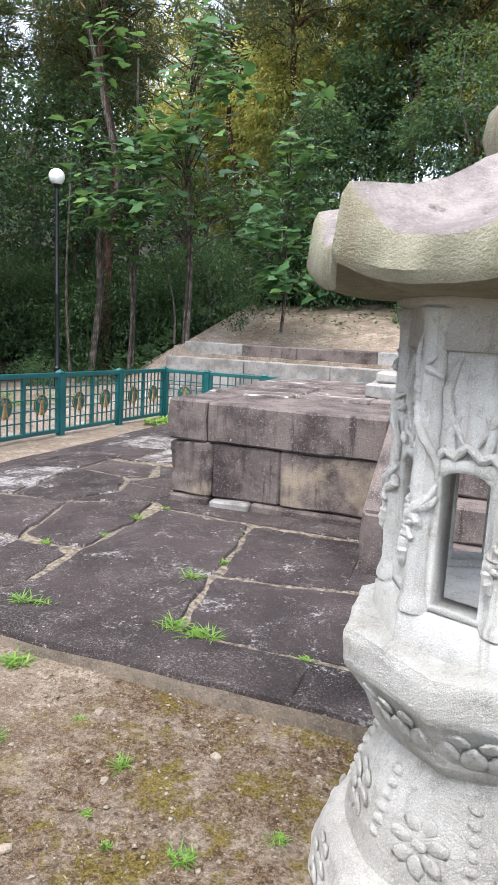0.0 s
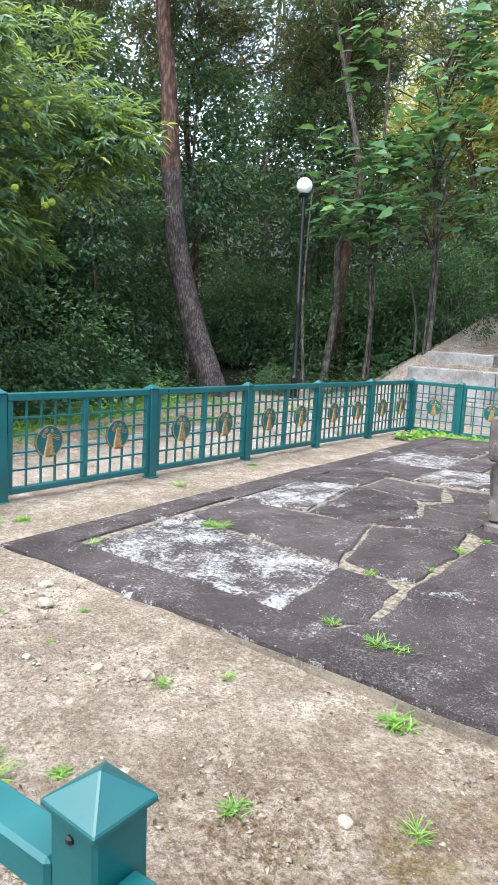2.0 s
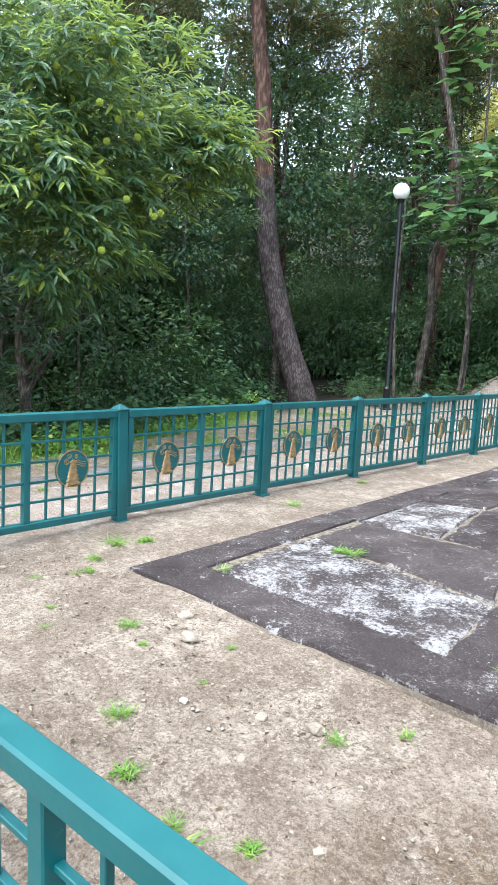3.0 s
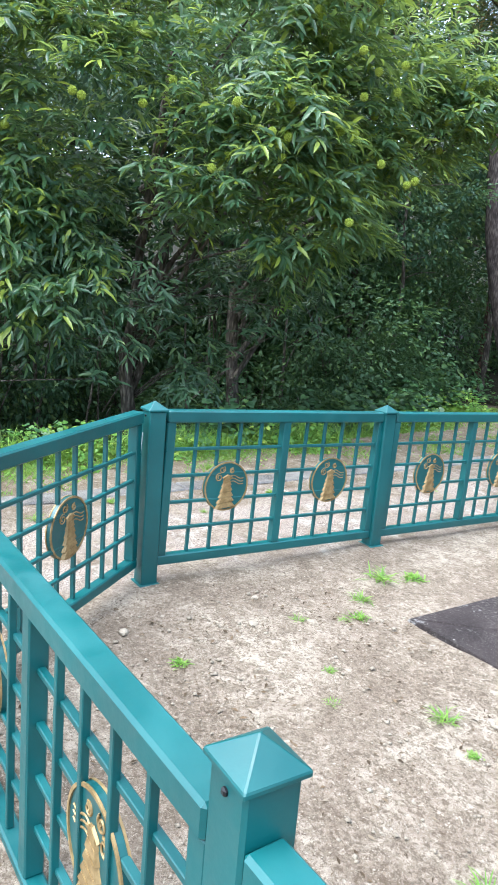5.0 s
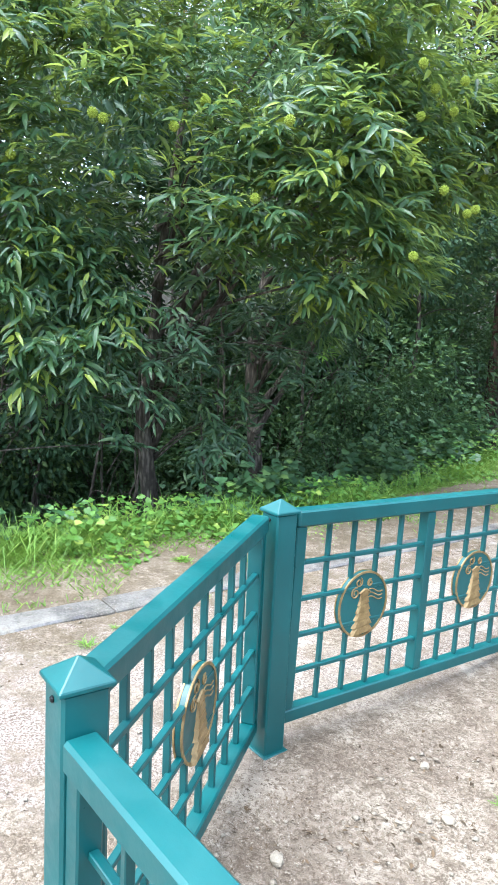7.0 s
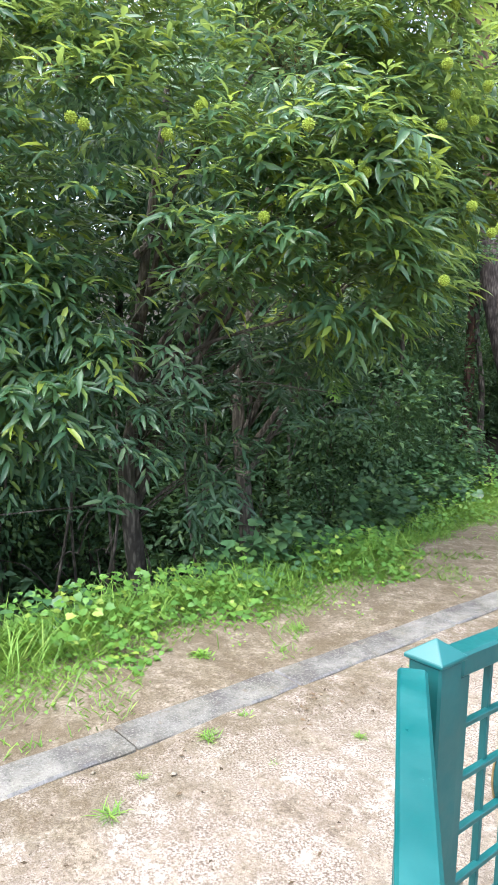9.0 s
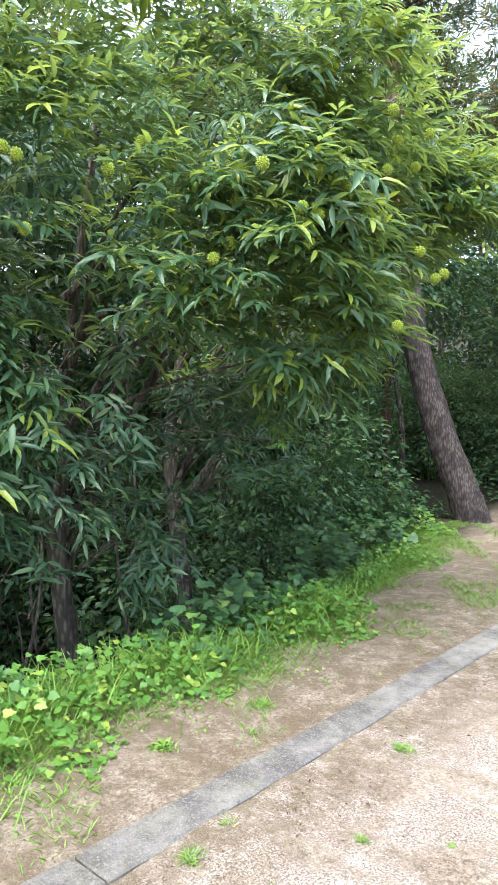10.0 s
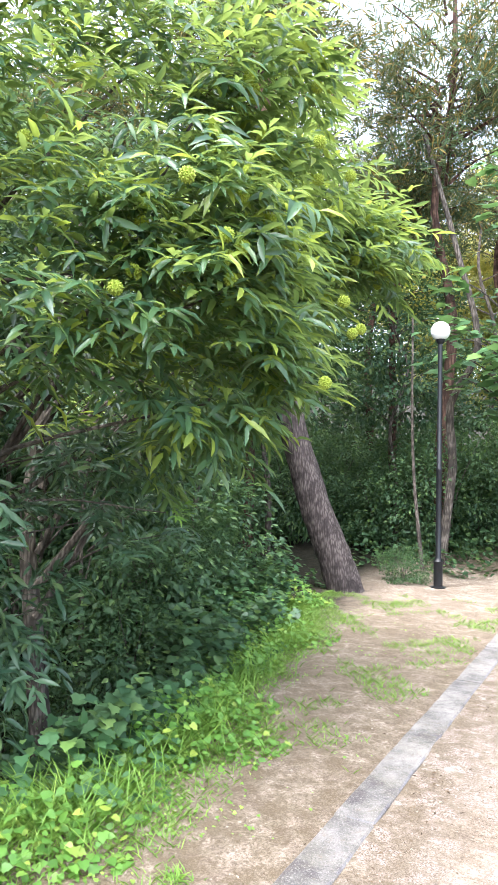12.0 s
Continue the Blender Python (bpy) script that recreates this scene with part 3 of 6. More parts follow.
FX = -5.80
west_posts = [(FX, yy, west_top(yy)) for yy in (1.525, 3.14, 4.82, 6.38, 7.95, 9.48, 10.97)]
north_posts = [(xx, 10.97, 0.71 - 0.0 * xx) for xx in (-4.95, -3.89, -2.25, -0.6, 1.05, 2.7)]
near_posts = [(-5.06, 0.455, 0.93), (-3.37, 0.495, 0.93), (-1.63, 0.545, 0.93), (0.10, 0.60, 0.93), (1.85, 0.65, 0.93), (3.6, 0.70, 0.93)]
for x_, y_, z_ in west_posts + north_posts:
    fence_post(x_, y_, z_, 0)
near_built = [fence_post(x_, y_, z_, -1.7) for x_, y_, z_ in near_posts]
for p, q in zip(west_posts, west_posts[1:]):
    fence_panel(p[:2], q[:2], p[2] - 0.046, q[2] - 0.046)
line = [west_posts[-1]] + north_posts
for i, (p, q) in enumerate(zip(line, line[1:])):
    fence_panel(p[:2], q[:2], p[2] - 0.046, q[2] - 0.046, 1 if i < 2 else 2, cols=6 if i < 2 else 5)
for p, q in zip(near_posts, near_posts[1:]):
    fence_panel((q[0], q[1] - 0.015), (p[0], p[1] - 0.015), q[2] - 0.128, p[2] - 0.128)
fence_panel((-5.062, 0.453), (-5.845, 1.494), 0.885, 0.915, 1, 0.05, 9, "teal steel lattice gate leaf with one tower medallion")


latch = part("latch_plate", box(0.014, 0.052, 0.12, 0.003), M_PAINT, near_built[0], "", Matrix.Translation((-0.053, -0.006, 0.66)))
part("bolt", box(0.020, 0.018, 0.018, 0.004), M_PAINT, latch, "", Matrix.Translation((-0.012, 0, 0.085)))
part("bolt", box(0.020, 0.018, 0.018, 0.004), M_PAINT, latch, "", Matrix.Translation((-0.012, 0, 0.018)))
cable = thing("cable", "thin pale cable hanging down the gate post", "cable", "", (-5.835, 1.472, 0.20))
tv_, tf_ = tube_arrays(smooth_path([(0.004, 0.0, 0.0), (-0.006, 0.004, 0.16), (0.006, 0.0, 0.34), (0.0, 0.004, 0.48), (0.012, 0.006, 0.60)], 22), [0.0035] * 22, 6)
part("wire", mesh_np("wire", tv_, [tf_], True), M_GLOBE, cable)


# ---- paving ----
def rough_polygon(pts, inset=-0.020, step=0.075, wob=0.036, seed=0):
    """The outline of a worn slab: shrunk a little, its edges broken up."""
    c = Vector((sum(p[0] for p in pts) / len(pts), sum(p[1] for p in pts) / len(pts)))
    out = []
    for i, p in enumerate(pts):
        q = pts[(i + 1) % len(pts)]
        p, q = Vector(p), Vector(q)
        n = max(1, int((q - p).length / step))
        for k in range(n):
            s = p.lerp(q, k / n)
            s = s + (c - s).normalized() * inset * (1.5 if k == 0 else 1.0)
            w = (noise.noise(Vector((s.x * 7, s.y * 7, seed))) + 0.6 * noise.noise(Vector((s.x * 19, s.y * 19, seed)))) * wob
            out.append(s + (c - s).normalized() * (w + wob * 0.45))
    return out


def slab_mesh(pts, seed, thick=0.12, lift=0.0, tilt=0.006, wob=0.034):
    """A paving slab whose top follows the fall of the pavement."""
    ring = rough_polygon(pts, wob=wob, seed=seed)
    r = random.Random(seed)
    tx, ty, up = r.uniform(-tilt, tilt), r.uniform(-tilt, tilt), r.uniform(-0.006, 0.006) + lift
    cx, cy = sum(p.x for p in ring) / len(ring), sum(p.y for p in ring) / len(ring)
    def z(p):
        return float(slab_height(p.x, p.y)) + up + tx * (p.x - cx) + ty * (p.y - cy)
    bm = bmesh.new()
    c = Vector((cx, cy))
    low = [bm.verts.new((p.x, p.y, z(p) - thick)) for p in ring]
    mid = [bm.verts.new((p.x, p.y, z(p) - 0.014 - 0.022 * (0.5 + 0.5 * noise.noise(Vector((p.x * 5, p.y * 5, 7)))))) for p in ring]
    top = [bm.verts.new((*(p + (c - p).normalized() * (0.016 + 0.022 * abs(noise.noise(Vector((p.x * 9, p.y * 9, 3)))))), z(p) - 0.003)) for p in ring]
    heart = bm.verts.new((cx, cy, z(c)))
    worn_edge = set(mid) | set(top)
    n = len(ring)
    for i in range(n):
        j = (i + 1) % n
        bm.faces.new((low[i], low[j], mid[j], mid[i]))
        bm.faces.new((mid[i], mid[j], top[j], top[i]))
        bm.faces.new((top[i], top[j], heart))
    for fc in bm.faces:
        if heart not in fc.verts:
            m_ = fc.calc_center_median()
            if not all(v_ in worn_edge for v_ in fc.verts):
                fc.material_index = 2
                continue
            fc.material_index = int(noise.noise(Vector((m_.x * 3.1, m_.y * 3.1, seed))) + 0.5 * noise.noise(Vector((m_.x * 11, m_.y * 11, seed))) > 0.12)
    bmesh.ops.recalc_face_normals(bm, faces=bm.faces)
    return mesh_bm(bm, "slab")


bx, by = np.meshgrid(np.linspace(-4.80, 3.4, 60), np.linspace(2.56, 9.6, 60))
bed = np.stack([bx, by, slab_height(bx, by) - 0.016], -1).reshape(-1, 3)
bi = np.arange(3600).reshape(60, 60)
pavement = part("pavement", mesh_np("pavement", bed, [np.stack([bi[:-1, :-1], bi[:-1, 1:], bi[1:, 1:], bi[1:, :-1]], -1).reshape(-1, 4)], True),
                plain("joint_earth", (0.23, 0.19, 0.145), 0.95, 0, 0.85, 30))
tagged(pavement, "worn stone terrace with earth-filled joints", "pavement", kind="structure")


def slab(name, pts, material, seed, **kw):
    ob = part(name, slab_mesh(pts, seed, **kw), material, pavement)
    ob.data.materials.append(M_WORN)
    ob.data.materials.append(M_SOILED)
    return ob


EDGE_X, EDGE_Y = -4.86, 2.52
# border stones: front, then west
xs = [EDGE_X, -2.56, -0.72, 1.3, 3.4]
for i, (xa, xb) in enumerate(zip(xs, xs[1:])):
    slab("border_stone", [(xa, EDGE_Y), (xb, EDGE_Y), (xb, 2.86), (xa + (0.34 if i == 0 else 0), 2.86)], M_SLAB, 10 + i, thick=0.30, wob=0.016)
ys = [EDGE_Y + 0.0, 4.6, 6.2, 7.9, 9.65]
for i, (ya, yb) in enumerate(zip(ys, ys[1:])):
    slab("border_stone", [(EDGE_X, ya), (EDGE_X + 0.34, ya + (0.34 if i == 0 else 0)), (EDGE_X + 0.30, yb), (EDGE_X, yb)], M_SLAB, 20 + i, thick=0.25, wob=0.016)
slab("paving_slab", [(-4.42, 2.87), (-2.89, 2.87), (-2.95, 3.58), (-4.10, 3.72), (-4.46, 3.70)], M_LICHEN, 31)
slab("paving_slab", [(-2.88, 2.87), (-2.60, 2.86), (-2.47, 3.02), (-2.52, 3.50), (-2.64, 3.60), (-2.95, 3.58)], M_SLAB, 32)
slab("paving_slab", [(-2.98, 3.72), (-2.64, 3.63), (-2.50, 3.70), (-2.46, 4.20), (-2.56, 4.70), (-3.16, 4.44)], M_SLAB, 33)
slab("paving_slab", [(-4.02, 3.76), (-2.99, 3.62), (-3.18, 4.44), (-4.44, 4.52), (-4.46, 3.90)], M_SLAB, 34)
slab("paving_slab", [(-4.47, 3.72), (-4.05, 3.74), (-4.45, 3.92)], M_LICHEN, 48)
slab("paving_slab", [(-4.50, 4.56), (-3.80, 4.56), (-3.98, 5.70), (-4.52, 5.60)], M_LICHEN, 35)
slab("paving_slab", [(-3.76, 4.56), (-3.24, 4.50), (-3.02, 4.92), (-3.26, 5.44), (-3.94, 5.68)], M_SLAB, 36)
slab("paving_slab", [(-3.20, 4.52), (-2.56, 4.76), (-2.54, 5.10), (-3.12, 5.28), (-3.00, 4.92)], M_SLAB, 37)
slab("paving_slab", [(-2.54, 2.87), (-1.44, 2.88), (-1.53, 3.42), (-1.60, 4.14), (-1.68, 4.52), (-2.40, 4.60), (-2.47, 3.54), (-2.43, 3.10)], M_SLAB, 38)
slab("paving_slab", [(-1.64, 4.52), (-0.80, 4.52), (-0.76, 3.72), (-1.50, 3.60)], M_SLAB, 39)
slab("paving_slab", [(-1.52, 3.57), (-0.76, 3.69), (-0.45, 3.72), (-0.44, 2.90), (-1.40, 2.89)], M_SLAB, 40)
slab("paving_slab", [(-0.79, 3.74), (-0.40, 3.74), (-0.40, 4.06), (-0.79, 4.06)], M_SLAB, 49)
slab("paving_slab", [(-2.58, 4.78), (-2.42, 4.64), (-1.66, 4.58), (-0.80, 4.58), (-0.80, 4.90), (-2.52, 4.95)], M_SLAB, 41)
slab("paving_slab", [(-3.14, 5.32), (-2.55, 5.14), (-2.54, 6.1), (-3.26, 6.14), (-3.0, 5.6)], M_SLAB, 42)
slab("paving_slab", [(-3.90, 5.74), (-3.22, 5.48), (-3.10, 5.60), (-3.28, 6.12), (-3.92, 6.22)], M_SLAB, 43)
slab("paving_slab", [(-4.54, 5.66), (-3.96, 5.76), (-3.94, 6.5), (-4.54, 6.6)], M_SLAB, 44)
cuts = [(-4.54, -3.7), (-3.66, -3.1), (-3.06, -2.54)]
for i, (ya, yb) in enumerate(((6.3, 7.1), (7.14, 8.0), (8.04, 8.9), (8.94, 9.64))):
    for j, (xa, xb) in enumerate(cuts):
        sh = 0.18 * math.sin(3.1 * i + 1.7 * j)
        slab("paving_slab", [(xa, ya + (0.3 if j == 0 and i == 0 else 0)), (xb + sh * (j < 2), ya), (xb + sh * (j < 2), yb), (xa, yb)], M_LICHEN if (i + j) % 4 == 1 else M_SLAB, 60 + i * 4 + j)
for i, (xa, xb) in enumerate(((-0.42, 0.7), (0.73, 2.0), (2.03, 3.4))):
    for j, (ya, yb) in enumerate(((2.89, 3.4), (3.43, 4.0))):
        slab("paving_slab", [(xa, ya), (xb, ya), (xb, yb), (xa, yb)], M_SLAB, 90 + 2 * i + j)


# ---- pagoda base ----
def block_mesh(dx, dy, dz, seed, rough=0.018, bevel=0.016, cut=0.13):
    """A worn ashlar block with rounded, uneven edges; its corner at the origin."""
    bm = bmesh.new()
    bmesh.ops.create_cube(bm, size=1)
    for v in bm.verts:
        v.co = ((v.co.x + 0.5) * dx, (v.co.y + 0.5) * dy, (v.co.z + 0.5) * dz)
    bmesh.ops.bevel(bm, geom=bm.edges[:], offset=min(bevel, dz * 0.2), segments=1, affect="EDGES")
    for axis, d in enumerate((dx, dy, dz)):
        n = max(1, int(d / cut))
        for k in range(1, n):
            co = [0, 0, 0]
            no = [0, 0, 0]
            co[axis], no[axis] = d * k / n, 1
            bmesh.ops.bisect_plane(bm, geom=bm.verts[:] + bm.edges[:] + bm.faces[:], plane_co=co, plane_no=no)
    for v in bm.verts:
        p = v.co * 4.0 + Vector((seed * 3.7, seed * 1.3, 0))
        q = p * 3.1
        v.co += Vector((noise.noise(p) + 0.5 * noise.noise(q), noise.noise(p + Vector((9, 0, 0))) + 0.5 * noise.noise(q + Vector((9, 0, 0))), noise.noise(p + Vector((0, 9, 0))) + 0.5 * noise.noise(q + Vector((0, 9, 0))))) * rough
    me = mesh_bm(bm, "block", True)
    me.set_sharp_from_angle(angle=radians(22))
    return me


def block(name, parent, x0, x1, y0, y1, z0, z1, seed, material=None, **kw):
    g = 0.005
    me = block_mesh(x1 - x0 - 2 * g, y1 - y0 - 2 * g, z1 - z0 - g, seed, **kw)
    return part(name, me, material or M_WALL, parent, "", Matrix.Translation((x0 + g, y0 + g, z0)))


base = thing("pagoda_base", "weathered purple-brown stone pagoda base of large blocks", "pagoda", "", (0, 0, 0))
WY = 4.87
B0, B1 = -2.50, 4.1
# footing course
for i, (xa, xb) in enumerate(((-2.5, -2.14), (-2.13, -1.80), (-1.79, -0.8))):
    block("footing_stone", base, xa, xb, WY - 0.03 - 0.03 * (i % 2), 5.4, 0.0, 0.165, 3 + i, M_STEP if i == 1 else None, rough=0.012)
pilaster = block("corner_block", base, B0, -2.13, WY, 5.5, 0.165, 0.60, 11, M_PILASTER, cut=0.02)
for v_ in pilaster.data.vertices:
    if v_.co.y < 0.05 and v_.co.z > 0.12 and v_.co.x < 0.24:
        v_.co.y += 0.040 * max(0.0, math.sin(v_.co.x * 2 * math.pi / 0.08)) * min(1.0, (v_.co.z - 0.12) / 0.06)
block("wall_block", base, -2.135, -1.575, WY + 0.008, 5.5, 0.165, 0.60, 15)
block("wall_block", base, -1.575, -0.78, WY + 0.01, 5.5, 0.165, 0.60, 12, M_TAN)
block("coping_block", base, B0 - 0.02, -2.18, WY - 0.02, 5.6, 0.605, 0.93, 13)
block("coping_block", base, -2.18, -0.78, WY - 0.03, 5.7, 0.605, 0.925, 14)
for i, (ya, yb) in enumerate(((5.5, 6.5), (6.5, 7.7))):
    block("wall_block", base, B0, -1.9, ya, yb, 0.1, 0.60, 21 + i)
    block("coping_block", base, B0 - 0.02, -1.75, ya + 0.1, yb, 0.605, 0.935, 23 + i, M_DECK)
for i, (xa, xb, ya, yb) in enumerate(((-1.75, -1.1, 5.7, 6.6), (-1.75, -0.6, 6.6, 7.7), (-1.1, -0.55, 5.7, 6.6), (-0.6, 0.9, 6.2, 7.7), (0.9, 2.6, 6.2, 7.7), (2.6, 4.1, 4.9, 7.7))):
    block("deck_stone", base, xa, xb, ya, yb, 0.70, 0.935 + 0.006 * (i % 3), 31 + i, M_DECK)
block("wall_block", base, 2.2, 4.1, WY, 5.0, 0.1, 0.93, 41)
# stair flank and steps
def flank(x0, x1, seed):
    bm = bmesh.new()
    prof = [(4.00, 0.03), (4.00, 0.46), (4.06, 0.50), (4.80, 0.925), (4.98, 0.93), (4.98, 0.03)]
    a = [bm.verts.new((x0, y, z)) for y, z in prof]
    b = [bm.verts.new((x1, y, z)) for y, z in prof]
    bm.faces.new(a)
    bm.faces.new(b[::-1])
    for i in range(len(prof)):
        j = (i + 1) % len(prof)
        bm.faces.new((a[i], b[i], b[j], a[j]))
    bmesh.ops.recalc_face_normals(bm, faces=bm.faces)
    bmesh.ops.bevel(bm, geom=bm.edges[:], offset=0.02, segments=2, affect="EDGES")
    bmesh.ops.subdivide_edges(bm, edges=bm.edges[:], cuts=2, use_grid_fill=True)
    for v in bm.verts:
        v.co += Vector((noise.noise(v.co * 5 + Vector((seed, 0, 0))), noise.noise(v.co * 5 + Vector((0, seed, 0))), 0)) * 0.014
    part("stair_flank", mesh_bm(bm, "flank"), M_WALL, base)
flank(-0.765, -0.52, 5.0)
flank(2.05, 2.3, 8.0)
for i in range(4):
    block("step", base, -0.52, 0.75, 4.08 + 0.27 * i, 5.6, 0.02 + 0.23 * i - 0.02 * (i == 0), 0.25 + 0.23 * i, 51 + i)
    block("step", base, 0.75, 2.05, 4.08 + 0.27 * i, 5.6, 0.02 + 0.23 * i - 0.02 * (i == 0), 0.25 + 0.23 * i, 61 + i)
# second stage and the body above it
for i, (xa, xb) in enumerate(((-1.22, -0.1), (-0.1, 1.2), (1.2, 2.8))):
    block("plinth_stone", base, xa, xb, 6.1, 7.6, 0.93, 1.06, 71 + i, M_STEP)
    block("plinth_stone", base, xa + (0.06 if i == 0 else 0), xb, 6.2, 7.6, 1.06, 1.16, 75 + i, M_STEP)
block("plinth_stone", base, -1.0, 2.6, 6.4, 7.6, 1.16, 1.24, 79)
for i, (xa, xb) in enumerate(((-0.85, 0.2), (0.2, 1.3), (1.3, 2.4))):
    block("body_stone", base, xa, xb, 6.6, 7.6, 1.24, 1.85, 81 + i)
    block("body_stone", base, xa, xb, 6.6, 7.6, 1.85, 2.35, 85 + i)


# ---- stone lantern ----
LX, LY, LA = 0.02, 2.0, 1.5
lantern = thing("stone_lantern", "carved octagonal granite lantern with thick curved roof", "stone lantern", "", (LX, LY, 0), 0)


def octo(r, z, n=8, wave=0.0, phase=None):
    """Corners of a regular ring, the first at LA degrees past the west."""
    ph = math.radians(180 + LA) if phase is None else phase
    return [Vector((r * math.cos(ph + 2 * math.pi * k / n), r * math.sin(ph + 2 * math.pi * k / n), z)) for k in range(n)]


def octo_ring(r, z, per=8, corner_rise=0.0, corner_out=0.0, rounded=0.0):
    """An octagon's outline with points along each side; its corners may rise and reach out."""
    c = octo(r, z)
    out = []
    for k in range(8):
        a, b = c[k], c[(k + 1) % 8]
        for i in range(per):
            s = i / per
            p = a.lerp(b, s)
            e = abs(2 * s - 1) ** 3
            flat_r = math.hypot(p.x, p.y)
            p = p * (1 + rounded * (0.965 * r / flat_r - 1))
            p.x *= 1 + corner_out * e
            p.y *= 1 + corner_out * e
            p.z = z + corner_rise * e
            out.append(p)
    return out


def loft(rings, close_bottom=True, close_top=True):
    n = len(rings[0])
    v = np.array([tuple(p) for r in rings for p in r])
    f = []
    for i in range(len(rings) - 1):
        for k in range(n):
            a, b = i * n + k, i * n + (k + 1) % n
            f.append((a, b, b + n, a + n))
    fs = [np.array(f)]
    extra = []
    for ring, on, flip in ((0, close_bottom, True), (len(rings) - 1, close_top, False)):
        if on:
            c = len(v)
            v = np.vstack([v, v[ring * n:(ring + 1) * n].mean(axis=0)])
            for k in range(n):
                a, b = ring * n + k, ring * n + (k + 1) % n
                extra.append((b, a, c) if flip else (a, b, c))
    if extra:
        fs.append(np.array(extra))
    return v, fs


def worn(v, amount, scale, seed):
    out = np.array(v, dtype=float)
    for i, p in enumerate(out):
        q = Vector(p) * scale + Vector((seed, seed * 2.1, 0))
        d = noise.fractal(q, 0.8, 2.0, 3)
        rad = math.hypot(p[0], p[1]) + 1e-6
        out[i] += np.array([p[0] / rad, p[1] / rad, 0.35]) * d * amount
    return out


rings = [octo_ring(0.20, 1.63), octo_ring(0.36, 1.625), octo_ring(0.53, 1.630, 8, 0.035, 0.02), octo_ring(0.578, 1.640, 8, 0.045, 0.045),
         octo_ring(0.592, 1.665, 8, 0.05, 0.05), octo_ring(0.585, 1.735, 8, 0.10, 0.035), octo_ring(0.572, 1.750, 8, 0.112, 0.025), octo_ring(0.545, 1.758, 8, 0.110, 0.01), octo_ring(0.42, 1.795, 8, 0.085, 0.0),
         octo_ring(0.30, 1.865, 8, 0.05), octo_ring(0.20, 1.945, 8, 0.02), octo_ring(0.15, 1.99), octo_ring(0.10, 2.0)]
v, f = loft(rings)
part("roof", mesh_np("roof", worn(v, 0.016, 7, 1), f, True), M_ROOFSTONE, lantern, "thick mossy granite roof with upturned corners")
rings = [octo_ring(0.10, 1.98), octo_ring(0.145, 1.99), octo_ring(0.165, 2.04), octo_ring(0.15, 2.10), octo_ring(0.10, 2.15), octo_ring(0.03, 2.175)]
v, f = loft(rings)
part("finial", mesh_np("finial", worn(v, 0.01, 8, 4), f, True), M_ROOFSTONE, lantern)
# fire chamber: eight posts with windows between
chamber = part("fire_chamber", mesh_np("foot", *loft([octo_ring(0.345, 0.69), octo_ring(0.349, 0.70), octo_ring(0.343, 0.805), octo_ring(0.318, 0.825), octo_ring(0.20, 0.825)])), M_LANTERN, lantern, "pale granite chamber carved with dragons on columns")
part("lintel_ring", mesh_np("lintel", *loft([octo_ring(0.16, 1.50), octo_ring(0.315, 1.50), octo_ring(0.315, 1.60), octo_ring(0.345, 1.61), octo_ring(0.345, 1.64), octo_ring(0.1, 1.64)])), M_LANTERN, chamber)


